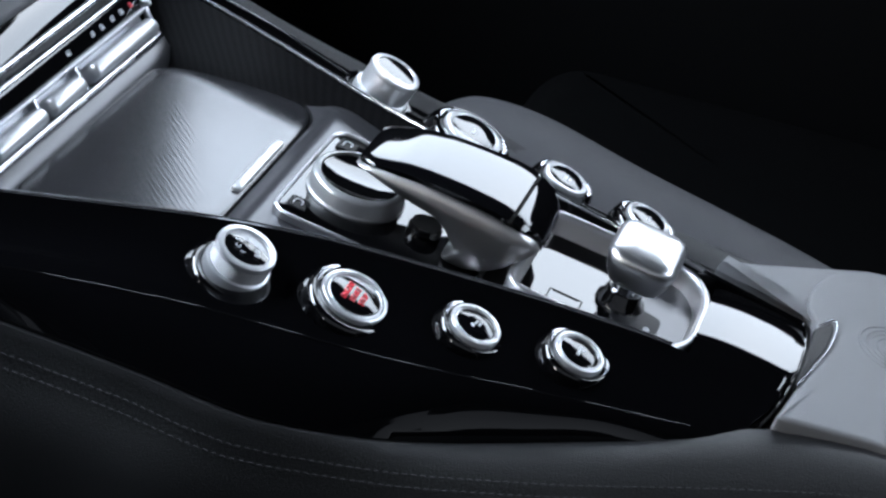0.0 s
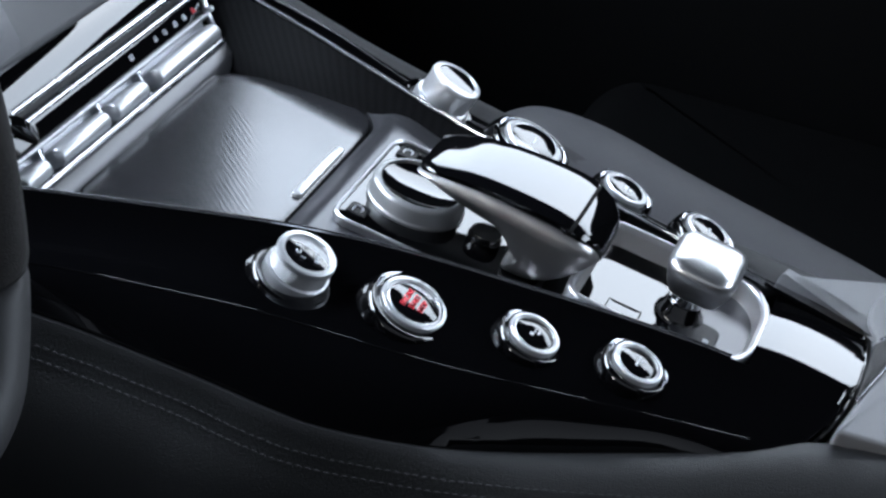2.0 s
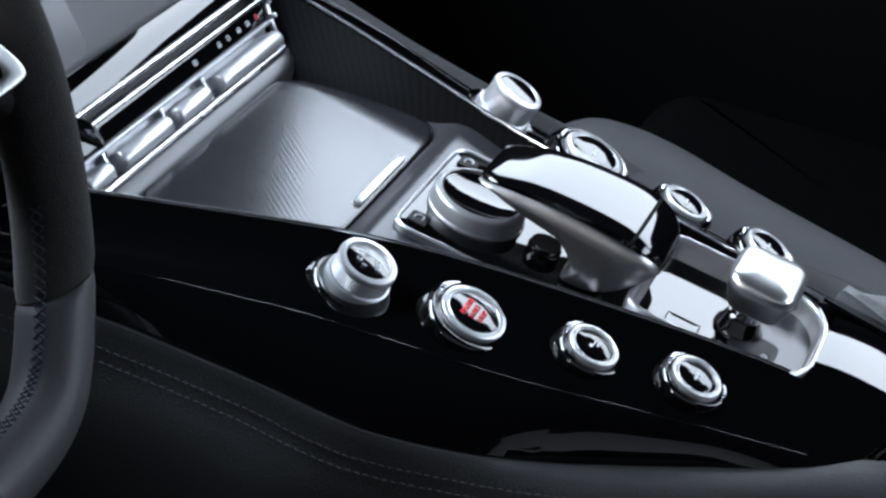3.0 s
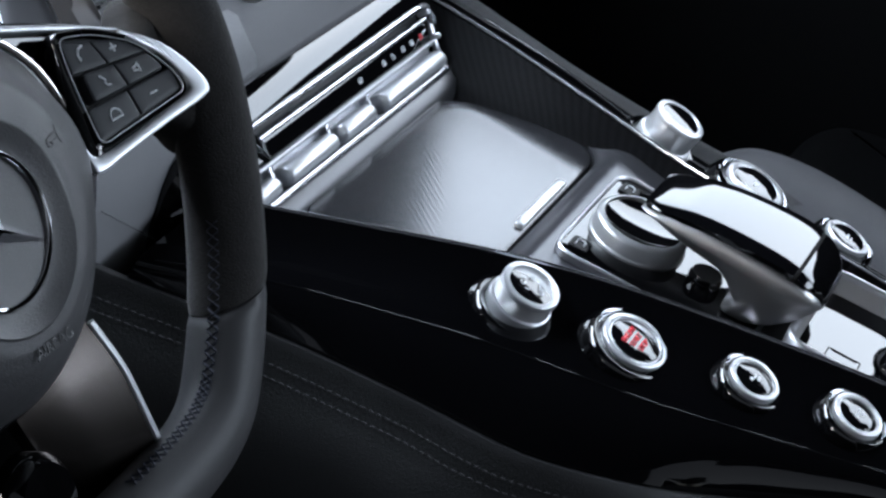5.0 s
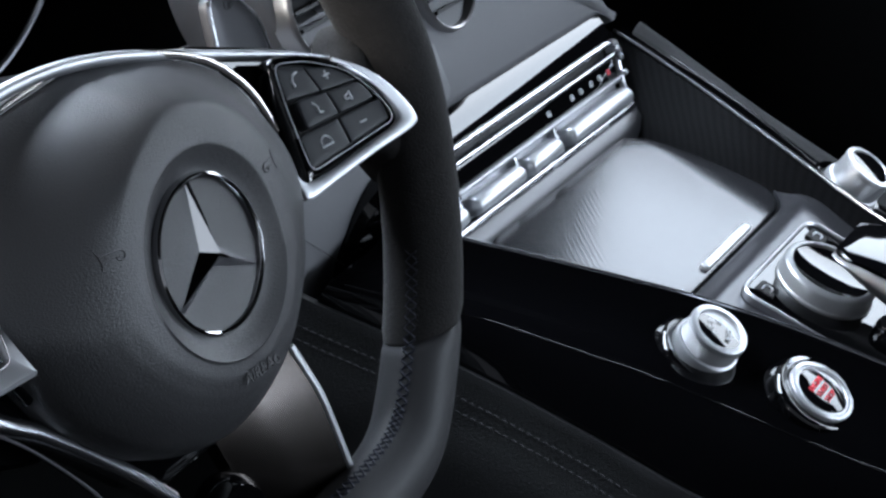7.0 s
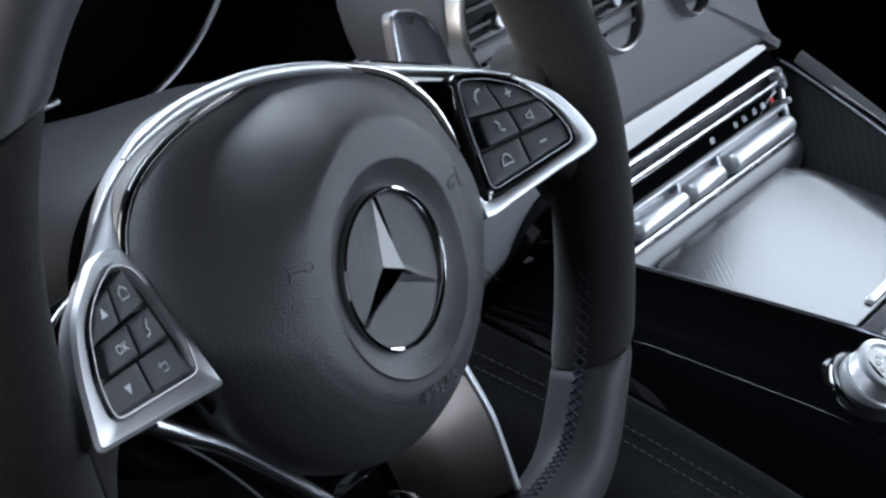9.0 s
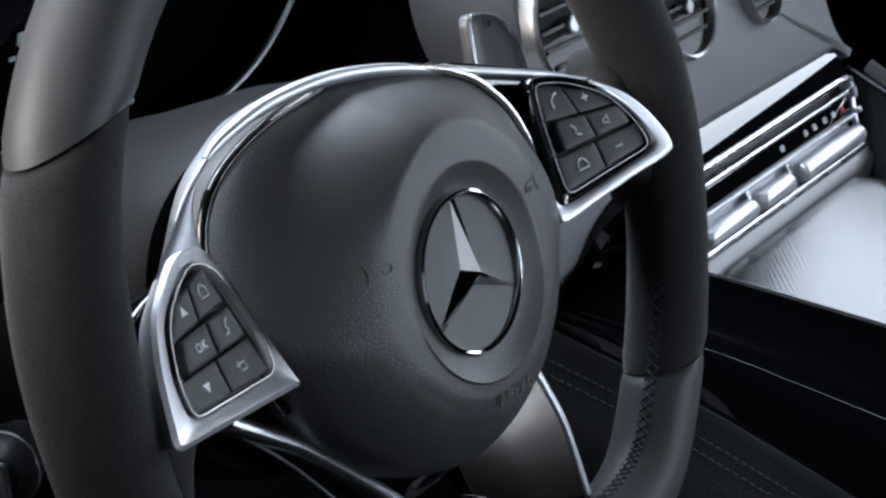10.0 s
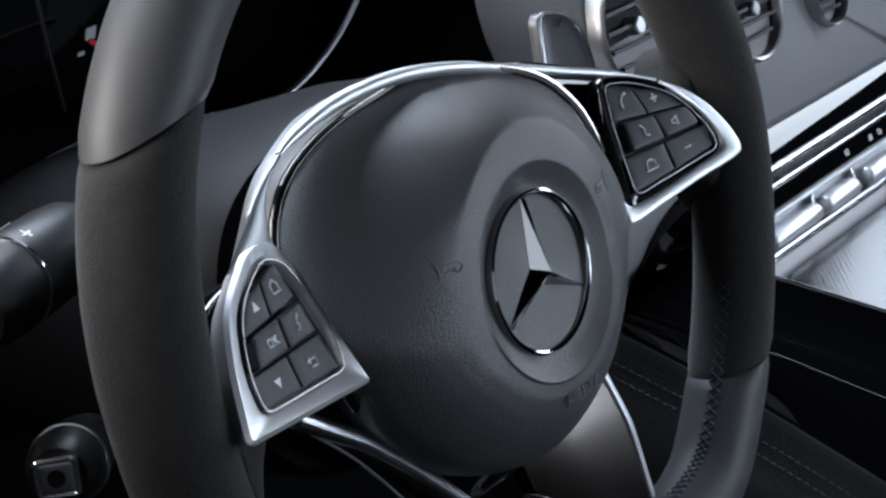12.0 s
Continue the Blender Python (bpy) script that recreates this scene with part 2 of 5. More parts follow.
def lettering(name, words, size, material, parent, m, depth=0.0002, label=""):
    cu = bpy.data.curves.new(name, "FONT")
    cu.body, cu.size, cu.extrude, cu.align_x, cu.align_y = words, size, depth, "CENTER", "CENTER"
    tmp = new(name, cu)
    me = bpy.data.meshes.new_from_object(tmp.evaluated_get(bpy.context.evaluated_depsgraph_get()))
    bpy.data.objects.remove(tmp)
    me.materials.clear()
    me.materials.append(material)
    ob = new(name, me)
    ob.parent, ob.matrix_basis = parent, m
    return tagged(ob, label)


def stitches(name, path, up, material, parent, step=0.0045, length=0.003, r=0.00035, label=""):
    """A row of short threads along a path, joined in one mesh."""
    bm = bmesh.new()
    pts = [Vector(p) for p in path]
    run, nxt = 0.0, 0.0
    for a, b in zip(pts, pts[1:]):
        d = (b - a)
        while nxt <= run + d.length:
            c = a + d.normalized() * (nxt - run)
            t = d.normalized()
            side = t.cross(Vector(up)).normalized()
            u = side.cross(t)
            vs = []
            for e in (-1, -0.4, 0.4, 1):
                w = r * (0.5 if abs(e) == 1 else 1.0)
                vs.append([bm.verts.new(c + t * e * length / 2 + side * w * x + u * (w * y + (0 if abs(e) == 1 else r * 0.6))) for x, y in ((1, 0), (0, 1), (-1, 0), (0, -1))])
            for p, q in zip(vs, vs[1:]):
                for i in range(4):
                    bm.faces.new((p[i], p[(i + 1) % 4], q[(i + 1) % 4], q[i]))
            nxt += step
        run += d.length
    ob = part(name, bm, material, parent, label)
    return tagged(ob, kind="stuff")


def table(keys, y):
    """A smooth value between (y, value) keys, in falling order of y."""
    if y >= keys[0][0]:
        return keys[0][1]
    for (y0, a), (y1, b) in zip(keys, keys[1:]):
        if y >= y1:
            t = (y0 - y) / (y0 - y1)
            return a + (b - a) * t
    return keys[-1][1]


def soft_table(keys, y, w=0.012):
    return (table(keys, y + w) + 2 * table(keys, y) + table(keys, y - w)) / 4


def ease(v):
    v = min(1.0, max(0.0, v))
    return v * v * (3 - 2 * v)


def steps(a, b, n):
    return [a + (b - a) * i / (n - 1) for i in range(n)]
# ---------------------------------------------------------------- the cabin around
def plain(name, x0, x1, y0, y1, z0, z1, material, label, category):
    return tagged(part(name, box(x0, x1, y0, y1, z0, z1, 0.01), material, None, label), category=category, kind="structure")


plain("ground", -60, 60, -60, 60, -0.35, -0.30, surface("grey_yard", (0.22, 0.22, 0.222), 0.85, grain=40, bump=0.3), "plain grey ground outside the car", "ground")
plain("floor", -0.735, 0.755, -1.05, 0.9, -0.06, 0.0, CARPET, "black carpeted car floor in deep shade", "floor")
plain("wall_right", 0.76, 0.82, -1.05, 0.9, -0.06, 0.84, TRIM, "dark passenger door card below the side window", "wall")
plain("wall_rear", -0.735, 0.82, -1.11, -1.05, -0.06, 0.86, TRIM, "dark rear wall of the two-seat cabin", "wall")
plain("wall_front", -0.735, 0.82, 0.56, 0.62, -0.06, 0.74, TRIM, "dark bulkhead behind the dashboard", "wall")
# slab added out of view to stop windscreen light reaching the footwell
plain("footwell_light_block", -0.735, 0.755, 0.32, 0.555, 0.744, 0.764, TRIM, "unseen dark slab under the windscreen, added to keep light off the floor", "dashboard")
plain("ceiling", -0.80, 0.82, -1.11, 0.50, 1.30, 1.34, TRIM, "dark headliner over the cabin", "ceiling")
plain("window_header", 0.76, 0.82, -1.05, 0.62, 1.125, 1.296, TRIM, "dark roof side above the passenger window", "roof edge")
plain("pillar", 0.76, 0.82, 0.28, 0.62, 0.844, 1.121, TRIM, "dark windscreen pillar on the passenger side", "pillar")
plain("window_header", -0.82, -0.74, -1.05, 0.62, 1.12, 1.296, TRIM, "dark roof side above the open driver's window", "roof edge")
# low wall added out of view to keep side light off the console flank
plain("wall_left", -0.82, -0.74, -1.05, 0.9, -0.30, 0.72, TRIM, "unseen low dark wall on the driver's side, added to shade the console flank", "wall")

# ---------------------------------------------------------------- centre console
SLOPE = 9.626
CON = pose(0, -0.0065, 0.5239, SLOPE) @ Matrix.Scale(1.0915, 4)          # x to the right, y forward along the console, z off its top
XI = [(0.06, 0.147), (0.03, 0.1338), (0.0, 0.1213), (-0.03, 0.1085), (-0.085, 0.0847), (-0.11, 0.075), (-0.135, 0.067), (-0.16, 0.0615), (-0.19, 0.0561), (-0.24, 0.0463), (-0.29, 0.0383), (-0.357, 0.032)]
HI = [(0.06, -0.0235), (0.03, -0.018), (0.0, -0.0136), (-0.03, -0.010), (-0.085, -0.0038), (-0.11, -0.0020), (-0.135, 0.0), (-0.16, 0.0018), (-0.19, 0.0039), (-0.24, 0.006), (-0.29, 0.0075), (-0.36, 0.006)]
HB = [(0.06, -0.030), (-0.02, -0.021), (-0.111, -0.0128), (-0.162, -0.0078), (-0.217, -0.0038), (-0.264, -0.0004), (-0.36, 0.003)]
XC = [(0.06, 0.196), (-0.027, 0.160), (-0.104, 0.1327), (-0.19, 0.1145), (-0.267, 0.091), (-0.327, 0.074), (-0.375, 0.058)]
HC = [(0.06, -0.032), (-0.027, -0.0205), (-0.104, -0.017), (-0.19, -0.013), (-0.267, -0.008), (-0.327, -0.0045), (-0.375, -0.002)]
XL = [(0.06, 0.198), (-0.036, 0.1737), (-0.10, 0.1658), (-0.152, 0.1627), (-0.198, 0.1437), (-0.231, 0.1215), (-0.288, 0.0935), (-0.33, 0.082), (-0.375, 0.068)]
HL = [(0.06, -0.035), (-0.15, -0.035), (-0.231, -0.033), (-0.29, -0.018), (-0.33, -0.012), (-0.375, -0.008)]
console = thing("centre_console", CON, "gloss black centre console with satin carbon tray", "console")


OVAL = [(-0.300, 0.600), (-0.320, 0.094), (-0.331, 0.084), (-0.339, 0.0735), (-0.346, 0.0605), (-0.3515, 0.0475), (-0.3545, 0.0355), (-0.3565, 0.022), (-0.358, 0.008)]


def rail_ring(y, s):
    xi, hi, hb, xc, hc, xl, hl = [soft_table(k, y) for k in (XI, HI, HB, XC, HC, XL, HL)]
    xb = xi + 0.40 * (xc - xi)
    if s > 0:
        hc, hl = hc - 0.34 * (xc - xb), hl - 0.34 * (xc - xb)
    pts = [(xi, hi - 0.0012), (xi + 0.0012, hi), (xi + 0.3 * (xb - xi), hi + 0.33 * (hb - hi)), (xi + 0.65 * (xb - xi), hi + 0.72 * (hb - hi)), (xb, hb),
           (xb + 0.5 * (xc - xb), 0.5 * (hb + hc) + 0.0006), (xc - 0.003, hc + 0.0006), (xc, hc - 0.0008)]
    pts += [(xc + f * (xl - xc), hc - 0.0008 + (0.35 * f + 0.65 * f * f) * (hl - hc + 0.0008)) for f in (0.12, 0.28, 0.44, 0.6, 0.74, 0.88, 1.0)]
    # the rear end is cut off along an oval
    end = table(OVAL, y)
    back = [(-x, h) for x, h in pts]
    pts = [(x, h) if x <= end else (end, table(back, -end)) for x, h in pts]
    pts = [(min(xi, end) - 0.0002, hi - 0.05)] + pts + [(pts[-1][0] - 0.002, pts[-1][1] - 0.03)]
    return [(s * x, y, h) for x, h in pts]


for s in (-1, 1):
    part("side_rail", loft([rail_ring(y, s) for y in steps(0.036 if s < 0 else 0.058, -0.318, 60) + steps(-0.321, -0.3575, 20)]), PIANO, console, "gloss piano black side rail")
    part("ridge", sweep([(s * (soft_table(XC, y) - 0.0012), y, soft_table(HC, y) - (0.34 * 0.6 * (soft_table(XC, y) - soft_table(XI, y)) if s > 0 else 0.0) - 0.0004) for y in steps(0.03, -0.322, 50)], circle(0.0005, 10)), PIANO, console, "rounded gloss black ridge of the rail")
    # satin metal bead along the inner edge
    part("edge_bead", sweep([(s * (soft_table(XI, y) - 0.0004), y, soft_table(HI, y) - 0.0002) for y in steps(0.035 if s < 0 else 0.054, -0.30, 56)], circle(0.0011, 8)), SILVER, console, "thin satin silver edge bead")
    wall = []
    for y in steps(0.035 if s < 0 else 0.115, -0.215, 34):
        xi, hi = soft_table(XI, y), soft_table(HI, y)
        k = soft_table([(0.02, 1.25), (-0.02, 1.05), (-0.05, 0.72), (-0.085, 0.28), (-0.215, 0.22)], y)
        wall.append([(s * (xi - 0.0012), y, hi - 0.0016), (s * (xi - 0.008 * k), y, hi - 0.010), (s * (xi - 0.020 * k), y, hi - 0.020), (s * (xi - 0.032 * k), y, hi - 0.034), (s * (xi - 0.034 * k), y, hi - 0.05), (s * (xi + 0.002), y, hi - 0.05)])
    part("inner_wall", loft(wall), WALL_CARBON, console, "satin carbon inner wall with shade in its colour")

# deck round the controller and the shift lever; in front it dips to the lid and follows its rounded end
LID_Z, LX, LY = 0.483, 0.0962, -0.0940
SIN, COS = math.sin(radians(SLOPE)), math.cos(radians(SLOPE))


def lid_level(y):
    return ((LID_Z + 0.0004 - 0.5239) / 1.0915 - y * SIN) / COS


def lid_gap(x, y, h):
    """How far a place on the console lies outside the lid's rounded end."""
    X, Yw = abs(1.0915 * x), -0.0065 + 1.0915 * (y * COS - h * SIN)
    a, b = X - (LX - 0.034), (LY + 0.034) - Yw
    if a > 0 and b > 0:
        return math.hypot(a, b) - 0.034
    return max(X - LX, LY - Yw)


def deck_height(x, y):
    hl = lid_level(y)
    flat = soft_table([(-0.055, -0.0300), (-0.070, -0.0258), (-0.086, -0.0190), (-0.099, -0.0142), (-0.205, -0.013), (-0.222, -0.008), (-0.312, -0.006)], y, 0.006)
    d = max(0.0, lid_gap(x, y, hl)) / 0.013
    t = min(1.0, d)
    return hl + (flat - hl) * t * t * (3 - 2 * t)


deck = []
for u in steps(-1, 1, 65):
    y = -0.066
    while lid_gap(u * soft_table(XI, y), y, lid_level(y)) < 0.0008 and y > -0.10:
        y -= 0.0004
    col = []
    for k in range(70):
        yy = y + (-0.312 - y) * (k / 69) ** 1.5
        x = u * soft_table(XI, yy)
        col.append((x, yy, deck_height(x, yy)))
    deck.append([(col[0][0], col[0][1], col[0][2] - 0.012)] + col + [(col[-1][0], col[-1][1], -0.05), (col[0][0], col[0][1], -0.05)])
part("deck", loft(deck), SILL_CARBON, console, "satin carbon deck", sharp=50)
bridge = []
for y in steps(-0.3085, -0.3575, 18):
    xi, xc = soft_table(XI, y), soft_table(XC, y)
    xe = xi + 0.42 * (xc - xi)
    h = soft_table([(-0.3085, 0.0058), (-0.318, 0.0074), (-0.330, 0.0082), (-0.345, 0.0080), (-0.3575, 0.0074)], y, 0.003)
    drop = min(0.0062, h + 0.001)
    half = [(0.0, 0.0), (0.35 * 0.019, 0.00003), (0.75 * 0.019, 0.00014), (0.0185, 0.0003), (0.0215, 0.0008), (0.026, 0.0020), (0.031, 0.0036), (xe if xe > 0.034 else 0.034, drop)]
    end = table(OVAL, y)
    half = [(min(x, end), d) for x, d in half]
    bridge.append([(-x, y, h - d) for x, d in half[::-1]] + [(x, y, h - d) for x, d in half[1:]] + [(half[-1][0], y, -0.04), (-half[-1][0], y, -0.04)])
part("rear_bridge", loft(bridge), PIANO, console, "gloss black rear end of the console", sharp=60)
# rounded rear lip
lip = smooth_path([(s_ * (x + 0.0012), y - 0.0008, h) for s_, x, y, h in ((1, 0.0475, -0.3515, 0.0), (1, 0.0355, -0.3545, 0.002), (1, 0.022, -0.3565, 0.0035), (1, 0.0, -0.3585, 0.004), (-1, 0.022, -0.3565, 0.0035), (-1, 0.0355, -0.3545, 0.002), (-1, 0.0475, -0.3515, -0.001), (-1, 0.0605, -0.346, -0.004), (-1, 0.0735, -0.339, -0.008), (-1, 0.084, -0.331, -0.012))], 6)
part("rear_lip", sweep(lip, circle(0.0012, 8)), PIANO, console, "thin gloss black rear lip")

# roller lid of the front tray, level and lower than the rails
LID = pose(0, 0, 0.483)
tray = thing("tray_lid", LID, "closed satin carbon roller lid with a bright grip", "lid")
def lid_ring(d, z):
    r = max(0.034 - d, 0.004)
    return [(x, y, z) for x, y in rounded([(-0.095 + d, 0.015 - d), (0.095 - d, 0.015 - d), (0.095 - d, -0.0925 + d), (-0.095 + d, -0.0925 + d)], r, 8)]


lid_rings = [lid_ring(0, -0.008)] + [lid_ring(d, z) for d, z in ((0.0, -0.0016), (0.0005, -0.0007), (0.0014, -0.00015), (0.0025, 0.0), (0.012, 0.0), (0.030, 0.0), (0.045, 0.0))]
part("lid_panel", loft(lid_rings), LID_CARBON, tray, sharp=60)
part("grip", slab(rounded([(-0.026, -0.0905), (0.036, -0.0905), (0.036, -0.0850), (-0.026, -0.0850)], 0.0016, 3), -0.001, 0.0026, 0.0012), RING, tray, "polished metal grip")

# ---------------------------------------------------------------- buttons in the two rails
LEFT_X = {-0.111: 0.1035, -0.162: 0.0904, -0.217: 0.0773, -0.264: 0.0676}
RIGHT_X = {-0.111: 0.0990, -0.162: 0.0929, -0.217: 0.0803, -0.264: 0.0703}


def column(y, s):
    xi, hb, xc = soft_table(XI, y), soft_table(HB, y), soft_table(XC, y)
    return Vector((s * (LEFT_X if s < 0 else RIGHT_X)[y], y, hb))


def facing(p, s, lift=0.0, tilt=11.0, lean=4.0):
    return CON @ Matrix.Translation(p + Vector((0, 0, lift))) @ pose(0, 0, 0, tilt, s * lean, 0)


def push_button(m, r, label, words=None, marks=(), turn=0.0):
    seat_ = pose(0, 0, 0.0004 if turn else 0.0, 0, turn, 0)
    b = thing("push_button", m, label, "button", "round buttons on the console rails")
    part("well", lathe([(r * 1.62, -0.010), (r * 1.55, -0.0058), (r * 1.47, -0.0026), (r * 1.39, -0.0008), (r * 1.32, -0.0001), (r * 1.26, -0.0002), (r * 1.18, -0.0008), (r * 1.10, -0.0013), (r * 1.04, -0.0014), (r * 1.04, -0.010)], 48), PIANO, b, "gloss black recess")
    part("bezel", lathe([(r * 1.04, -0.003), (r * 1.06, 0.0004), (r * 1.05, 0.0011), (r * 1.02, 0.0015), (r * 0.93, 0.0016), (r * 0.912, 0.0014), (r * 0.905, 0.0006)], 64), RING, b, "satin ring")
    part("collar", lathe([(r * 0.895, 0.0004), (r * 0.890, 0.0012), (r * 0.875, 0.0014), (r * 0.835, 0.0013), (r * 0.815, 0.0009), (r * 0.81, 0.0004)], 56), RING, b, "satin silver inner ring")
    part("cap", lathe([(r * 0.82, -0.0008), (r * 0.805, 0.0006), (r * 0.78, 0.0008), (r * 0.4, 0.00094), (0.0, 0.0010)], 56), GLASS_BLACK, b, "domed black glass cap", m=seat_)
    # two slim crescents built in place of the glints round the gloss recess
    for a in (74, 288):
        arc = [(r * 1.22 * math.cos(radians(a + d)), r * 1.22 * math.sin(radians(a + d)), 0.0002) for d in steps(-30, 30, 14)]
        part("glint_crescent", sweep(arc, [(0.0014 * math.cos(q * math.pi / 5), 0.0006 * math.sin(q * math.pi / 5)) for q in range(10)], scales=[0.10 + 0.90 * math.sin(math.pi * i / 13) for i in range(14)]), SILVER, b, "crescent glint built as satin metal", sharp=80)
    if words:
        for i, w in enumerate(words):
            lettering("word", w, r * 0.26, RED, b, seat_ @ pose(0, r * (0.27 - 0.27 * i), 0.0012), label="red letters")
    for mk in marks:
        x, y, w, h = [v * r * 0.7 for v in mk]
        part("mark", box(x, x + w, y, y + h, 0.0008, 0.0012), SYMBOL, b, "pale symbol bar", m=seat_)
    return b


def dial(m, r, h, label, turn=0.0, knurled=True):
    d = thing("rotary_knob", m, label, "knob", "rotary knobs on the console rails")
    part("well", lathe([(r * 1.66, -0.011), (r * 1.60, -0.0066), (r * 1.52, -0.0032), (r * 1.44, -0.0012), (r * 1.36, -0.0005), (r * 1.28, -0.0007), (r * 1.20, -0.0014), (r * 1.12, -0.0020), (r * 1.12, -0.011)], 56), PIANO, d, "gloss black recess")
    part("skirt", lathe([(r * 1.10, -0.003), (r * 1.12, 0.0012), (r * 1.08, 0.003), (r * 1.0, 0.0035)], 56), RING, d, "polished foot ring")
    # knurled grip: rows of small pyramids
    n, rows_ = 132, 7
    rings = []
    for k in range(rows_ * 2 + 1):
        z = 0.0035 + (h - 0.0065) * k / (rows_ * 2)
        ring = []
        for i in range(n):
            q = r + 0.00022 * (1 if k % 2 and i % 2 else -1)
            ring.append((q * math.cos(2 * math.pi * i / n), q * math.sin(2 * math.pi * i / n), z))
        rings.append(ring)
    if knurled:
        part("grip", loft(rings), KNURL, d, "knurled aluminium grip", sharp=15)
    else:
        part("grip", lathe([(r * 0.98, 0.003), (r * 0.985, 0.0045), (r * 0.985, h - 0.0035), (r * 0.97, h - 0.0028)], 72), RING, d, "smooth satin aluminium grip")
    part("rim", lathe([(r * 1.0, h - 0.003), (r * 1.02, h - 0.0018), (r * 0.99, h - 0.0004), (r * 0.93, h), (r * 0.80, h), (r * 0.76, h - 0.0012)], 64), RING, d, "satin silver rim")
    part("cap", lathe([(r * 0.77, h - 0.003), (r * 0.765, h - 0.0010), (0.0, h - 0.0006)], 56), GLASS_BLACK, d, "black glass cap", m=pose(0, 0, h, 0, turn, 0) @ pose(0, 0, -h))
    return d


Y = (-0.111, -0.162, -0.217, -0.264)
drive = dial(facing(column(Y[0], -1) + Vector((0.0036, 0.0012, 0)), -1, 0.0006, 11.0), 0.0140, 0.0138, "knurled aluminium drive mode knob with black glass cap", turn=4.5)
for w, x, y in (("C", -0.003, 0.0035), ("S", 0.0008, 0.0052), ("I", -0.0052, 0.0002), ("RACE", 0.0012, -0.0048), ("S+", 0.0052, 0.0022)):
    lettering("letter", w, 0.0036, SYMBOL, drive, pose(0, 0, 0.0138, 0, 4.5, 0) @ pose(x, y, 0.0001, 0, 0, 20), label="small white letter")
dial(facing(Vector((0.0990, -0.1075, -0.0112)), 1, 0.0, 14.0), 0.0142, 0.0172, "smooth aluminium volume knob with black glass cap", turn=-4, knurled=False)
push_button(facing(column(Y[1], -1) + Vector((0, -0.0013, 0)), -1, 0.0016), 0.0152, "round engine start button with red lettering", ("ENGINE", "START", "STOP"), turn=4)
push_button(facing(column(Y[2], -1), -1, 0.0016), 0.0117, "round chrome-ringed exhaust button", marks=((-0.35, 0.05, 0.25, 0.22), (-0.05, 0.0, 0.3, 0.1), (0.0, -0.25, 0.3, 0.15)), turn=1)
push_button(facing(column(Y[3], -1), -1, 0.0016), 0.0117, "round chrome-ringed suspension button", marks=((-0.4, 0.0, 0.8, 0.14), (0.1, -0.25, 0.22, 0.2)), turn=1)
push_button(facing(column(Y[1], 1), 1, 0.0020), 0.0158, "round chrome-ringed button on the passenger side", marks=((-0.3, -0.1, 0.5, 0.16),), turn=-5)
push_button(facing(column(Y[2], 1), 1, 0.0020), 0.0117, "round chrome-ringed button on the passenger side", marks=((-0.35, -0.05, 0.6, 0.16), (-0.2, -0.3, 0.3, 0.12)), turn=-5)
push_button(facing(column(Y[3], 1), 1, 0.0020), 0.0117, "round chrome-ringed button behind the shift lever", marks=((-0.3, -0.1, 0.5, 0.16),), turn=-5)

# ---------------------------------------------------------------- touch controller with its palm rest
CTL = CON @ pose(0, 0, -0.0115)
controller = thing("touch_controller", CTL, "black touch controller with silver rotary ring and palm rest", "controller")
plate = rounded([(-0.047, -0.1025), (0.047, -0.1025), (0.044, -0.206), (-0.044, -0.206)], [0.012, 0.012, 0.02, 0.02], 7)
part("frame", ring_frame(plate, grown(plate, -0.0020), -0.002, 0.0024, 0.0008), DARK_SILVER, controller, "satin silver frame")
part("plate", slab(grown(plate, -0.0022), -0.002, 0.0012, 0.0003), PIANO, controller, "black plate")
for x in (-0.034, 0.034):
    part("back_key", slab(rounded([(x - 0.006, -0.118), (x + 0.006, -0.118), (x + 0.006, -0.108), (x - 0.006, -0.108)], 0.002, 3), 0.0008, 0.0022, 0.0005), PLATE, controller)
    part("arrow", sweep(smooth_path([(x - 0.002, -0.111, 0.0025), (x + 0.002, -0.111, 0.0025), (x + 0.003, -0.113, 0.0025), (x + 0.002, -0.115, 0.0025), (x - 0.001, -0.115, 0.0025)], 4), circle(0.0003, 6)), SYMBOL, controller, "pale back arrow")
wheel_ring = part("rotary", lathe([(0.0268, 0.001), (0.0268, 0.0026), (0.0259, 0.0032), (0.0257, 0.0038), (0.0258, 0.0118), (0.0252, 0.0128), (0.0236, 0.0140), (0.0222, 0.0142), (0.0214, 0.0132), (0.0212, 0.0105)], 80), KNURL, controller, "brushed aluminium rotary ring", m=pose(-0.0040, -0.1320, 0.0006) @ Matrix.Diagonal((0.92, 0.92, 0.80, 1.0)))
part("rotary_face", lathe([(0.0216, 0.0105), (0.0213, 0.0132), (0.0190, 0.0124), (0.0120, 0.0112), (0.0, 0.0106)], 64), GLASS_BLACK, wheel_ring, "dished black glass disc", m=pose(0, 0, 0, 0, 3, 0))
WIDE = [(-0.1285, 0.0160), (-0.1300, 0.0200), (-0.1325, 0.0230), (-0.138, 0.0252), (-0.150, 0.0270), (-0.170, 0.0287), (-0.195, 0.0298), (-0.208, 0.0298), (-0.217, 0.0284), (-0.223, 0.0250), (-0.227, 0.0200)]
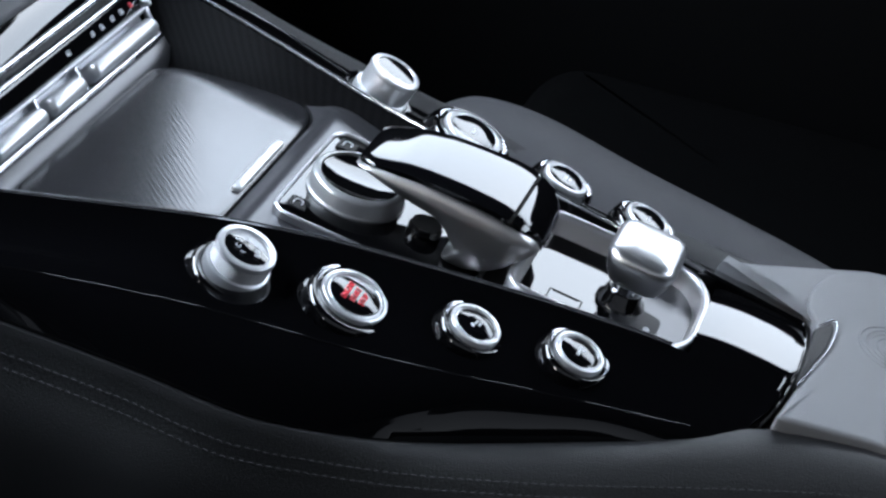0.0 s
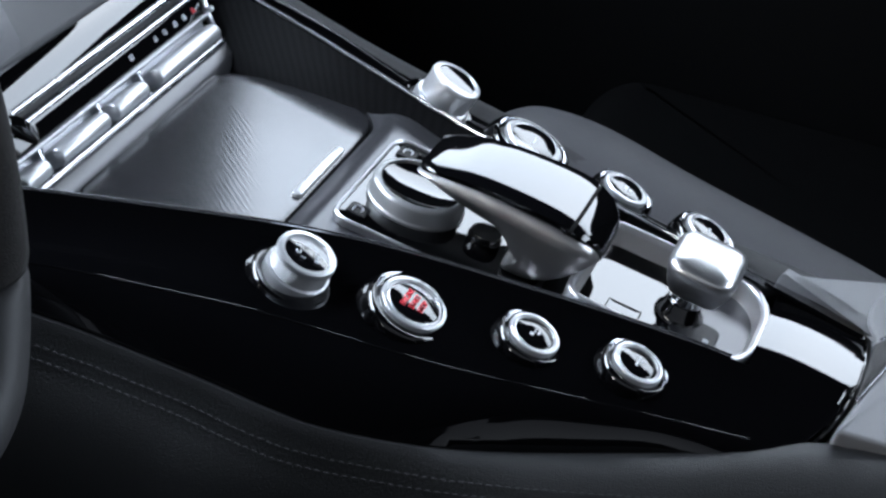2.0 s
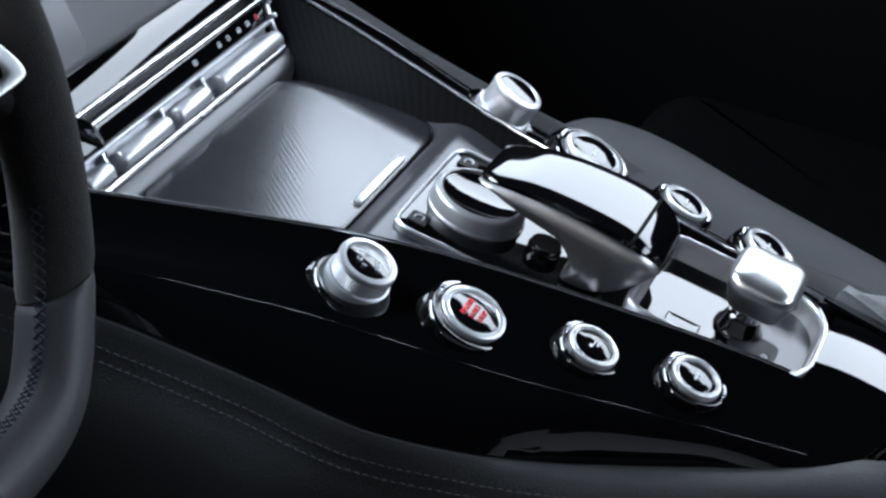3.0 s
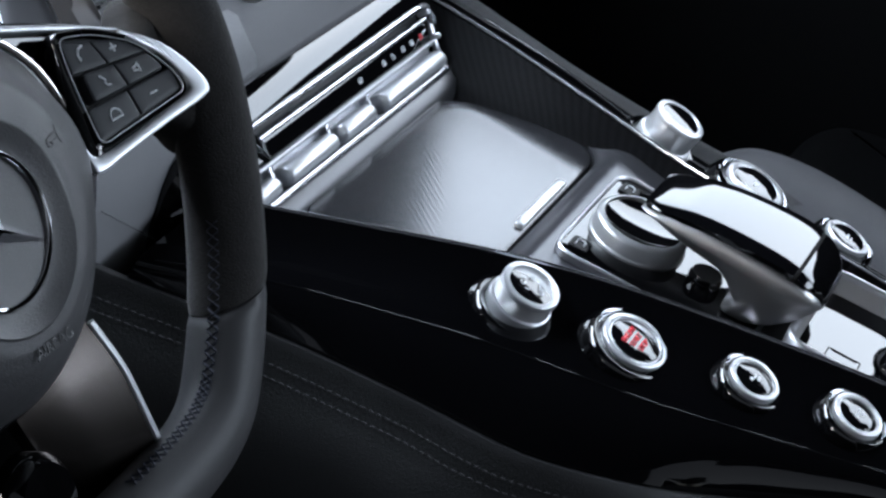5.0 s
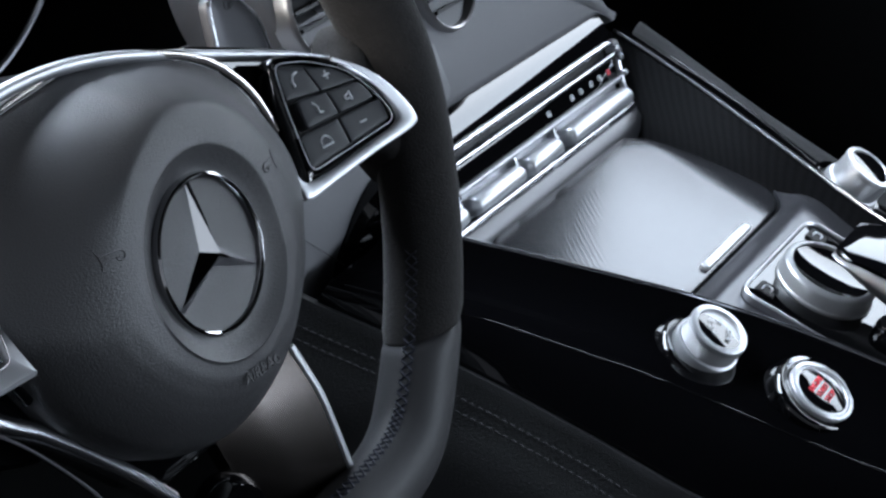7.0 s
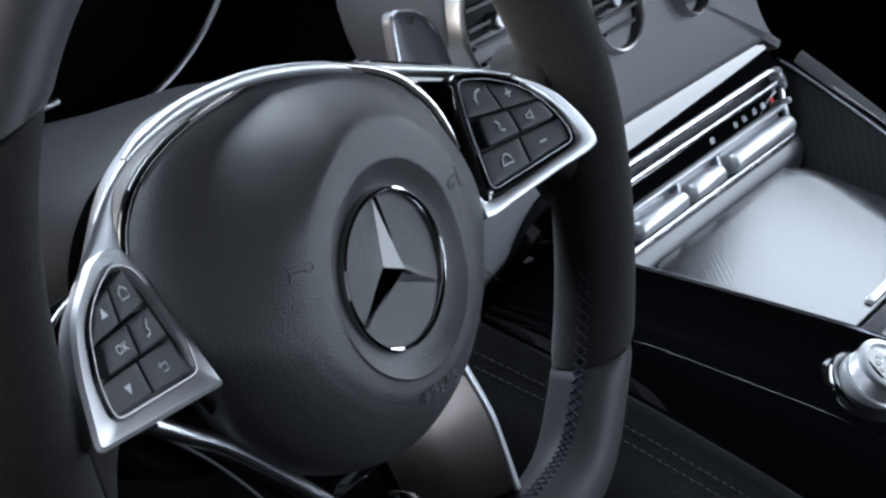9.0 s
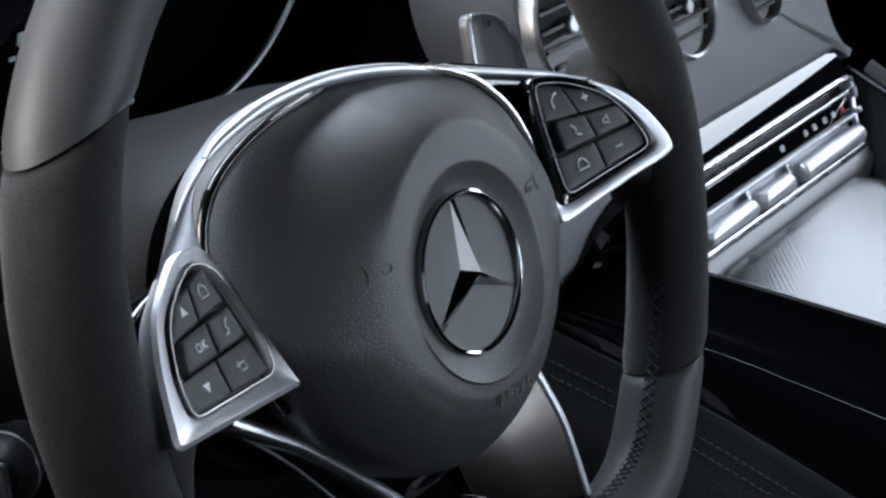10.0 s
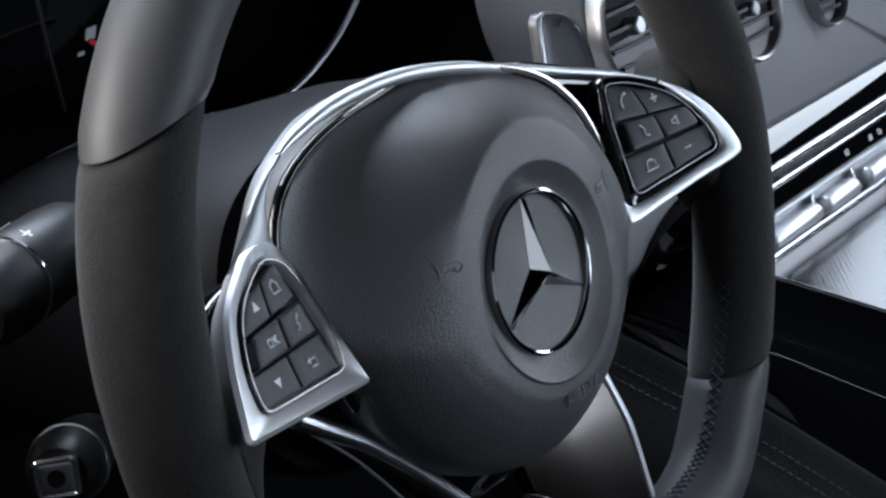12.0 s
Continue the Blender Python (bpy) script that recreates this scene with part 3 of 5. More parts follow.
# side view of the palm rest: over the back, down the rear, under the foot and along the belly to the nose
BACK = [(-0.1298, 0.0275), (-0.1310, 0.0296), (-0.1345, 0.0316), (-0.140, 0.0335), (-0.150, 0.0365), (-0.158, 0.0380), (-0.166, 0.0390), (-0.180, 0.0398), (-0.195, 0.0399), (-0.207, 0.0389), (-0.216, 0.0363), (-0.2225, 0.0320), (-0.2262, 0.0268), (-0.2268, 0.0228)]
BELLY = [(-0.2225, 0.0182), (-0.2175, 0.0132), (-0.2118, 0.0086), (-0.2055, 0.0047), (-0.1980, 0.0018), (-0.1900, 0.0010), (-0.1838, 0.0014), (-0.1842, 0.0030), (-0.1868, 0.0050), (-0.1882, 0.0080), (-0.1868, 0.0112), (-0.1815, 0.0142), (-0.173, 0.0163), (-0.162, 0.0180), (-0.150, 0.0205), (-0.140, 0.0240), (-0.1330, 0.0262)]
CORE = [(-0.1305, 0.0282), (-0.140, 0.0288), (-0.155, 0.0282), (-0.170, 0.0284), (-0.185, 0.0270), (-0.200, 0.0262), (-0.212, 0.0262), (-0.222, 0.0260)]


def palm_slice(u, s_top, s_low, s_foot):
    """The side view at u of the half width, drawn in towards the core."""
    ring = []
    for k, (y, z) in enumerate(palm_outline):
        cy, cz = (max(min(y, -0.1305), -0.222), table(CORE, y))
        top = k < PALM_TOP
        if top:
            q, z = s_top, z - 0.0016
        else:
            low = ease((-0.174 - y) / 0.012)
            q, cy, cz = s_low + (s_foot - s_low) * low, cy + (-0.200 - cy) * low, cz + (0.016 - cz) * low
        yy, zz = y + (cy - y) * q, z + (cz - z) * q
        ring.append((u * soft_table(WIDE, yy, 0.002), yy, zz))
    return ring


upper_line = [(p.x, p.y) for p in smooth_path([(y, z, 0) for y, z in BACK], 5)]
lower_line = [(p.x, p.y) for p in smooth_path([(y, z, 0) for y, z in BELLY], 5)]
palm_outline, PALM_TOP = upper_line + lower_line, len(upper_line)
PALM_CUTS = [(0.0, 0.0, 0.0, 0.0), (0.3, 0.01, 0.02, 0.0), (0.55, 0.05, 0.09, 0.0), (0.70, 0.11, 0.18, 0.01), (0.80, 0.18, 0.29, 0.02), (0.87, 0.27, 0.42, 0.045), (0.92, 0.38, 0.55, 0.09), (0.955, 0.52, 0.69, 0.16), (0.98, 0.70, 0.83, 0.28), (0.995, 0.88, 0.95, 0.46), (1.0, 0.985, 0.99, 0.66)]
arm = part("palm_rest", loft([palm_slice(-u, a, b, c) for u, a, b, c in PALM_CUTS[:0:-1]] + [palm_slice(*q) for q in PALM_CUTS]), PALM, controller, "satin metal palm rest body", sharp=80)


def draped(i0, i1, reach, rise, thick=0.0025):
    """A glass plate that follows the back of the palm rest over a stretch of its outline."""
    rows_ = []
    for i in range(i0, i1 + 1):
        y, z = upper_line[i]
        a, b = Vector(upper_line[max(i - 1, 0)]), Vector(upper_line[min(i + 1, PALM_TOP - 1)])
        n_ = Vector(((b - a).y, -(b - a).x)).normalized()
        w = reach * soft_table(WIDE, y, 0.002)
        def at(u, e):
            fall = 0.0004 * u * u + 0.0018 * abs(u) ** 11
            up_ = rise + e - fall - 0.0002 * u
            return (u * w, y + n_.x * up_, z + n_.y * up_)
        rows_.append([at(u, 0.0) for u in steps(-1, 1, 21)] + [at(u, -thick) for u in steps(1, -1, 21)])
    return loft(rows_)


GAP_AT = min(range(PALM_TOP), key=lambda i: abs(upper_line[i][0] + 0.2085))
part("touch_pad", draped(3, GAP_AT, 0.915, 0.0003), GLASS_BLACK, arm, "mirror-black touch surface", sharp=60)
part("rear_pad", draped(GAP_AT + 1, PALM_TOP - 1, 0.905, 0.0001), GLASS_BLACK, arm, "mirror-black rear cap", sharp=60)
part("pad_gap", draped(GAP_AT - 1, GAP_AT + 2, 0.90, -0.0007), CARPET, arm, "dark gap between the pads", sharp=60)
part("foot", lathe([(0.0085, 0.001), (0.0085, 0.006), (0.0075, 0.008), (0.0, 0.008)], 32), PIANO, controller, "gloss black scroll key under the palm rest", m=pose(-0.012, -0.171, 0))

# ---------------------------------------------------------------- shift lever in its recess
SHF = CON @ pose(0, -0.2655, 0.003)
shifter = thing("shift_lever", SHF, "short silver shift lever in a metal-framed recess", "shift lever")
well = rounded([(-0.040, 0.046), (0.038, 0.046), (0.0395, -0.030), (0.020, -0.0425), (-0.022, -0.0425), (-0.0405, -0.030)], [0.010, 0.010, 0.012, 0.012, 0.012, 0.012], 7)
part("recess_frame", loft([[(x, y, z) for x, y in grown(well, d)] for d, z in ((0.002, -0.012), (0.002, 0.0004), (0.0008, 0.0014), (-0.0006, 0.0012), (-0.0018, 0.0002), (-0.0020, -0.0016), (0.0012, -0.0016))], loop=True), DARK_SILVER, shifter, "satin silver recess frame", sharp=60)
part("recess_wall", loft([[(x, y, z) for x, y in grown(well, d)] for d, z in ((-0.0022, -0.0010), (-0.0034, -0.0070), (-0.0042, -0.0105), (0.0008, -0.0112), (0.0008, -0.0010))], loop=True), PALM, shifter, "satin metal recess wall", sharp=60)
part("recess_floor", slab(grown(well, -0.0034), -0.014, -0.0098), GLASS_BLACK, shifter, "gloss black recess floor")
pl = [(-0.031, 0.012), (-0.014, 0.012), (-0.014, 0.028), (-0.031, 0.028)]
part("park_key", slab(rounded(pl, 0.0008, 2), -0.0099, -0.0092, 0.0002), GLASS_BLACK, shifter)
part("key_gap", ring_frame(rounded(grown(pl, 0.0008), 0.0008, 2), rounded(pl, 0.0008, 2), -0.0099, -0.0094, 0.0001), PLASTIC, shifter, "dark gap round the key")
part("gate_slot", slab(rounded([(-0.020, -0.026), (0.000, -0.026), (0.002, -0.004), (-0.018, -0.002)], 0.005, 5), -0.0098, -0.0088, 0.0004), PLASTIC, shifter, "black shift gate")
lettering("gate_letter", "D", 0.004, SYMBOL, shifter, pose(-0.014, -0.021, -0.0086, 0, 0, 20), label="pale gate letter")
part("stem", sweep(smooth_path([(0.0, -0.004, -0.010), (0.0, -0.005, 0.002), (0.0, -0.006, 0.013)], 6), circle(0.0078, 24)), CHROME, shifter, "polished stem")
part("stem_boot", lathe([(0.0125, -0.010), (0.0118, -0.0075), (0.0100, -0.0055), (0.0088, -0.002), (0.0080, -0.001)], 32), PIANO, shifter, "black ribbed boot", m=pose(0, -0.004, 0))
head = rounded([(-0.0205, 0.0165), (0.0205, 0.0165), (0.0205, -0.0180), (-0.0205, -0.0180)], 0.0115, 8)
prof = [(-0.0115, 0.0055), (-0.0080, 0.0062), (-0.0048, 0.0085), (-0.0026, 0.0130), (-0.0010, 0.0180), (0.0, 0.0215), (-0.0004, 0.0236), (-0.0014, 0.0250), (-0.0030, 0.0260), (-0.0050, 0.0267), (-0.0070, 0.0272)]
crown = [[(x * k, y * k - 0.006, z) for x, y in grown(head, -0.0070)] for k, z in ((0.8, 0.0277), (0.55, 0.0281), (0.3, 0.0283), (0.08, 0.0284))]
part("knob", loft([[(x, y - 0.006, z) for x, y in grown(head, d)] for d, z in prof] + crown), KNOB, shifter, "rounded satin silver knob", sharp=60)
# ---------------------------------------------------------------- leather round the console, armrest
body = thing("console_side", CON, "soft grey leather flank of the console, shaded in its colour, with stitching", "trim")
SEAM = [(0.06, 0.174, -0.049), (-0.03, 0.172, -0.048), (-0.092, 0.172, -0.048), (-0.146, 0.172, -0.048), (-0.2155, 0.149, -0.041), (-0.283, 0.1255, -0.026), (-0.35, 0.094, -0.012), (-0.414, 0.066, -0.001), (-0.5, 0.06, 0.006)]
XS, HS = [(a, b) for a, b, c in SEAM], [(a, c) for a, b, c in SEAM]
XLL = [(0.06, 0.198), (-0.036, 0.1737), (-0.10, 0.1658), (-0.152, 0.1627), (-0.198, 0.1437), (-0.231, 0.1215), (-0.288, 0.0925), (-0.325, 0.078), (-0.345, 0.062), (-0.370, 0.055), (-0.40, 0.0455), (-0.5, 0.030)]
HLL = [(0.06, -0.035), (-0.15, -0.035), (-0.231, -0.033), (-0.29, -0.018), (-0.325, -0.006), (-0.345, 0.002), (-0.37, 0.0065), (-0.5, 0.0085)]
for s in (-1, 1):
    rings = []
    for y in steps(0.06, -0.5, 60):
        xl, hl, xs, hs = [soft_table(k, y, 0.02) for k in (XLL, HLL, XS, HS)]
        xs = max(xs, xl + 0.006)
        pts = [(xl - 0.012, hl - 0.02), (xl - 0.002, hl - 0.0025), (xl + 0.35 * (xs - xl), 0.5 * (hl + hs) + 0.005), (xl + 0.75 * (xs - xl), 0.3 * hl + 0.7 * hs + 0.0035), (xs, hs), (xs + 0.008, hs - 0.010), (xs + 0.016, hs - 0.03),
               (xs + 0.022, hs - 0.07), (xs + 0.024, -0.40), (xl - 0.012, -0.40)]
        rings.append([(s * x, y, h) for x, h in pts])
    part("flank", loft(rings), SHADED_LEATHER, body, "grey leather flank with shade in its colour", sharp=60)
    for off in (0.0, 0.0045):
        line = [(s * (max(soft_table(XS, y, 0.02), soft_table(XLL, y, 0.02) + 0.006) + 0.0012 + off * 0.8), y, soft_table(HS, y, 0.02) + 0.0006 - off * 1.0) for y in steps(0.05, -0.5, 90)]
        stitches("stitching", line, (s * -0.5, 0, 0.86), THREAD, body, 0.0040, 0.0027, 0.00033, "grey thread")

armrest = thing("armrest", CON, "grey leather centre armrest with an embossed round medallion", "armrest")
base_line = rounded([(-0.056, -0.3550), (-0.046, -0.3572), (-0.021, -0.3608), (0.010, -0.3610), (0.033, -0.3585), (0.0455, -0.351), (0.052, -0.330), (0.057, -0.304), (0.072, -0.3255), (0.110, -0.375), (0.16, -0.50), (-0.030, -0.50), (-0.047, -0.398)], 0.003, 4)
part("base", slab(base_line, -0.06, 0.0068, 0.0055, 5), GREY_LEATHER, armrest, "grey leather base", sharp=60)
pad = rounded([(-0.0605, -0.3545), (-0.048, -0.3570), (-0.021, -0.3612), (0.010, -0.3614), (0.033, -0.3590), (0.041, -0.3535), (0.0545, -0.3515), (0.069, -0.3530), (0.083, -0.3585), (0.103, -0.3765), (0.15, -0.50), (-0.030, -0.50), (-0.0465, -0.398), (-0.0555, -0.3695)], 0.004, 4)
part("lid", slab(pad, 0.002, 0.0098, 0.0024, 5), GREY_LEATHER, armrest, "padded grey leather lid", sharp=70)
for rr in steps(0.010, 0.019, 4):
    ringp = [(0.037 + rr * math.cos(a), -0.3995 + rr * math.sin(a), 0.0098) for a in steps(0, 2 * math.pi, 40)][:-1]
    part("medallion_ring", sweep(ringp, circle(0.0005, 6), loop=True), GREY_LEATHER, armrest, "embossed ring")
latch = [(-0.030, -0.3590), (0.024, -0.3588), (0.0385, -0.3660), (0.0325, -0.3685), (0.013, -0.3680)]
part("latch", slab(rounded(latch, 0.003, 5), 0.004, 0.0102, 0.001, 3), PLASTIC, armrest, "black opening latch")
part("latch_edge", sweep(smooth_path([(-0.030, -0.3595, 0.0098), (-0.008, -0.3645, 0.0102), (0.013, -0.3686, 0.0104), (0.0325, -0.3692, 0.0106), (0.0390, -0.3665, 0.0104), (0.030, -0.3610, 0.0100)], 8), circle(0.0005, 8)), SILVER, armrest, "bright latch edge")

# ---------------------------------------------------------------- passenger seat and tunnel pad
seat = thing("passenger_seat", pose(0.45, -0.38, 0), "dark leather passenger seat with its shade in the colour", "seat")
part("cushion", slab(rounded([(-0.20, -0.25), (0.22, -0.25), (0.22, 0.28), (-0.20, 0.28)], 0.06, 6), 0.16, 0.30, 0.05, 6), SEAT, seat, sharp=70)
ridge = smooth_path([(-0.262, 0.262, 0.385), (-0.268, 0.256, 0.410), (-0.262, 0.240, 0.424), (-0.254, 0.220, 0.427), (-0.260, 0.180, 0.427), (-0.290, 0.115, 0.426), (-0.322, 0.038, 0.425), (-0.345, -0.010, 0.425), (-0.375, -0.080, 0.420)], 6)
rings = [[(p.x + 0.048 * math.copysign(abs(math.cos(a)) ** 0.9, math.cos(a)), p.y, p.z + (0.030 if math.sin(a) > 0 else 0.12) * math.sin(a)) for a in [2 * math.pi * k / 32 for k in range(32)]] for p in ridge]
part("bolster", loft(rings), BOLSTER, seat, "raised grey leather side bolster", sharp=80)
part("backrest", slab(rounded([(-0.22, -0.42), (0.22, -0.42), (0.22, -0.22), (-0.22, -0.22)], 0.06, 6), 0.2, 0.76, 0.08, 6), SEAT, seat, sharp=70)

# ---------------------------------------------------------------- dashboard
DB0 = pose(0, 0.0335, 0.5029, -math.degrees(0.6464)) @ pose(0, 0, 0, 90)   # x right, y up the slope, z towards the seats
DB = DB0 @ Matrix.Diagonal((1.187, 1.1016, 1.1, 1.0))
dash = thing("dashboard", DB, "grey leather centre dashboard above the control strip", "dashboard")
part("fascia", slab(rounded([(-0.100, 0.037), (0.104, 0.0345), (0.1150, 0.0262), (0.1140, 0.0320), (0.1085, 0.0450), (0.1095, 0.0610), (0.1250, 0.110), (0.150, 0.20), (-0.130, 0.20), (-0.146, 0.122), (-0.134, 0.088)], [0.004, 0.006, 0.002, 0.003, 0.012, 0.01, 0.02, 0.01, 0.01, 0.02, 0.02], 6), -0.05, 0.001, 0.004, 4), DASH, dash, "grey leather fascia", sharp=60)
part("sill", loft([[(-0.104, y, z), (0.097, y, z)] for y, z in ((-0.060, 0.006), (-0.034, 0.004), (-0.030, 0.006), (-0.024, 0.0065), (-0.0185, 0.003), (-0.0185, -0.02), (-0.060, -0.02))], closed=False, caps=False, loop=True), SILL_CARBON, dash, "satin carbon sill")

strip_ = thing("control_strip", DB, "gloss black climate control strip with silver toggles", "control panel")
L, RR = -0.104, 0.094
part("lower_bar", box(L, RR, -0.0185, -0.0152, -0.01, 0.0050, 0.0008), SILVER, strip_, "bright lower bar")
part("toggle_bay", box(L, RR + 0.001, -0.0150, 0.0005, -0.012, -0.0035, 0.0004), TOGGLE, strip_, "silver toggle bay")
part("toggle_ledge", box(L, RR, -0.0018, 0.0006, -0.010, 0.0035, 0.0008), TOGGLE, strip_, "satin silver ledge")
for x0, x1 in ((-0.100, -0.080), (-0.070, -0.026), (-0.018, 0.012), (0.025, 0.090)):
    cut_ = [(-0.0098 + 0.0049 * math.cos(q), 0.0030 + 0.0056 * math.sin(q)) for q in steps(-0.3, math.pi + 0.3, 15)]
    ends_ = ((x0, 0.80), (x0 + 0.0006, 0.96), (x0 + 0.0015, 1.0), (x1 - 0.0015, 1.0), (x1 - 0.0006, 0.96), (x1, 0.80))
    part("toggle", loft([[(x, -0.0098 + (y + 0.0098) * k, 0.003 + (z - 0.003) * k) for y, z in cut_] + [(x, -0.0140, -0.004), (x, -0.0056, -0.004)] for x, k in ends_]), RING, strip_, "rounded satin silver toggle", sharp=70)
for x in (-0.075, -0.022, 0.0185):
    part("post", box(x - 0.0012, x + 0.0012, -0.0150, -0.001, -0.006, 0.0022, 0.0004), SILVER, strip_)
part("display", box(L, RR, 0.0006, 0.0108, -0.01, 0.0012, 0.0003), GLASS_BLACK, strip_, "gloss black symbol strip")
for i, x in enumerate((0.020, 0.045, 0.055, 0.066, 0.076, 0.086)):
    mk = RED if i == 5 else SYMBOL
    word = "red symbol" if i == 5 else "pale symbol"
    part("symbol", ring_frame(rounded([(x - 0.0019, 0.0042), (x + 0.0019, 0.0042), (x + 0.0019 - 0.0006 * (i % 3), 0.0072), (x - 0.0019 + 0.0007 * (i % 2), 0.0072)], 0.0006, 2), rounded([(x - 0.0012, 0.0049), (x + 0.0012, 0.0049), (x + 0.0012 - 0.0006 * (i % 3), 0.0065), (x - 0.0012 + 0.0007 * (i % 2), 0.0065)], 0.0003, 2), 0.0011, 0.0014, 0.0001), mk, strip_, word)
    part("symbol", box(x - 0.0009 + 0.0005 * (i % 3), x + 0.0004 + 0.0005 * (i % 3), 0.0050, 0.0062 - 0.0004 * (i % 2), 0.0011, 0.0014), mk, strip_, word)
part("bright_bar", box(L, RR + 0.002, 0.0108, 0.0132, -0.01, 0.0036, 0.0008), SILVER, strip_, "polished bar")
bent = smooth_path([(L, 0.0191, 0.0), (0.0, 0.0191, 0.0), (RR - 0.012, 0.0191, 0.0), (RR - 0.002, 0.0189, 0.0), (RR + 0.0045, 0.0172, 0.0), (RR + 0.0080, 0.0135, 0.0), (RR + 0.0088, 0.0080, -0.001)], 6)
part("bright_bar", sweep(bent, [(-0.0016, -0.008), (-0.0016, 0.0028), (-0.0009, 0.0038), (0.0009, 0.0038), (0.0016, 0.0028), (0.0016, -0.008)]), SILVER, strip_, "polished bar bent down at its end", sharp=60)
for y in (0.0150, 0.0010):
    part("bolt", lathe([(0.0016, -0.002), (0.0016, 0.0042), (0.0012, 0.0048), (0.0, 0.0049)], 20), RING, strip_, "small bright bolt", m=pose(RR + 0.0040, y, 0))
part("groove", box(L, RR + 0.003, 0.0132, 0.0176, -0.012, -0.004, 0.0002), PLASTIC, strip_, "dark groove")
part("upper_panel", loft([[(x, 0.0206, -0.006), (x, 0.0206, 0.0018), (x, 0.0240, 0.0017), (x, 0.0275, 0.0013), (x, 0.0310, 0.0005), (x, 0.0340, -0.0007), (x, 0.0370, -0.0024), (x, 0.0370, -0.006)] for x in (L, RR + 0.006)]), GLASS_BLACK, strip_, "gloss black upper panel")
part("end_cap", sweep(smooth_path([(RR + 0.002, 0.0190, 0.003), (RR + 0.0075, 0.0165, 0.002), (RR + 0.0085, 0.008, -0.001), (RR + 0.006, -0.006, -0.002), (RR + 0.001, -0.017, 0.001)], 6), circle(0.0018, 8)), DARK_SILVER, strip_, "curved metal end")

def air_vent(p, r, label):
    v = thing("air_vent", DB0 @ Matrix.Translation((p[0] * 1.187, p[1] * 1.1016, p[2])) @ pose(0, 0, 0, 8, 0, 0) @ Matrix.Scale(1.12, 4), label, "air vent", "round dashboard vents")
    part("ring", lathe([(r * 1.02, -0.004), (r * 1.02, 0.0040), (r * 1.00, 0.0062), (r * 0.96, 0.0072), (r * 0.92, 0.0064), (r * 0.90, 0.0040), (r * 0.86, 0.0020), (r * 0.83, -0.001)], 64), PALM, v, "satin silver ring")
    part("throat", lathe([(r * 0.85, 0.003), (r * 0.83, 0.0008), (0.0, 0.0006)], 48), CARPET, v, "dark throat")
    for k in (-2, -1, 0, 1, 2):
        y = k * r * 0.28
        w = math.sqrt(max(0, (r * 0.80) ** 2 - y * y))
        part("slat", loft([[(x, y - 0.0010, 0.0006), (x, y + 0.0004, 0.0052), (x, y + 0.0020, 0.0050), (x, y + 0.0010, 0.0006)] for x in (-w, w)]), PLASTIC, v)
    part("hub", lathe([(r * 0.14, 0.0006), (r * 0.14, 0.0062), (r * 0.11, 0.007), (0, 0.007)], 32), DARK_SILVER, v, "small silver hub")
    return v


air_vent((-0.1127, 0.1093, 0.001), 0.029, "round chrome-ringed air vent in the dashboard")
air_vent((-0.024, 0.093, 0.001), 0.025, "round chrome-ringed air vent in the dashboard")
air_vent((0.044, 0.083, 0.001), 0.0165, "small round chrome-ringed dashboard outlet")

# driver-side lower dash: grey knee panel with a round black outlet
knee = thing("knee_panel", Matrix(), "grey leather lower dash panel beside the console", "panel")
part("panel", loft([[(x, 0.055 + 0.02 * (x + 0.2) + dy, z) for x in steps(-0.215, -0.06, 10)] + [(x, 0.12 + dy, z) for x in steps(-0.06, -0.215, 10)] for z, dy in ((0.36, 0.045), (0.40, 0.02), (0.44, 0.008), (0.50, 0.0), (0.545, 0.002), (0.565, 0.016), (0.57, 0.035))]), GREY_LEATHER, knee, "grey leather panel", sharp=60)
stitches("stitching", [(x, 0.0525 + 0.02 * (x + 0.2) + 0.0, 0.513 + (x + 0.2) * -0.75) for x in steps(-0.215, -0.10, 20)], (0, -1, 0), THREAD, knee, 0.0045, 0.003, 0.0004, "grey thread")
outlet = thing("round_outlet", pose(-0.119, 0.046, 0.4860, 90, 0, -14) @ Matrix.Scale(1.28, 4), "round gloss black outlet in the lower dash", "outlet")
part("bezel", lathe([(0.034, -0.003), (0.034, 0.002), (0.031, 0.005), (0.027, 0.003), (0.026, -0.003)], 56), PIANO, outlet, "gloss black bezel")
part("bowl", lathe([(0.027, 0.001), (0.024, -0.006), (0.0, -0.008)], 48), PIANO, outlet)
for k in (-1, 0, 1):
    part("rib", box(-0.022, 0.022, k * 0.011 - 0.001, k * 0.011 + 0.001, -0.006, 0.001, 0.0004), PIANO, outlet)

# ---------------------------------------------------------------- instrument cluster and column
cluster = thing("instrument_cluster", pose(-0.331, 0.24, 0.603), "dark instrument cluster with a silver gauge arc", "instrument cluster")
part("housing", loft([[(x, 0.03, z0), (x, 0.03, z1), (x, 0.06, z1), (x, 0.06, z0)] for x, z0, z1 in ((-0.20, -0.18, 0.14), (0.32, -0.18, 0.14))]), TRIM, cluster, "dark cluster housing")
part("dial_face", lathe([(0.060, 0), (0.060, 0.002), (0, 0.002)], 56), GLASS_BLACK, cluster, "black gauge face", m=pose(-0.045, 0.028, 0.035, 90))
part("gauge_arc", sweep([(0.066 + 0.0725 * math.cos(a), -0.02, 0.013 + 0.0725 * math.sin(a)) for a in steps(radians(-118), radians(60), 60)], circle(0.0018, 8), up=(0, 1, 0)), DARK_SILVER, cluster, "silver gauge arc")
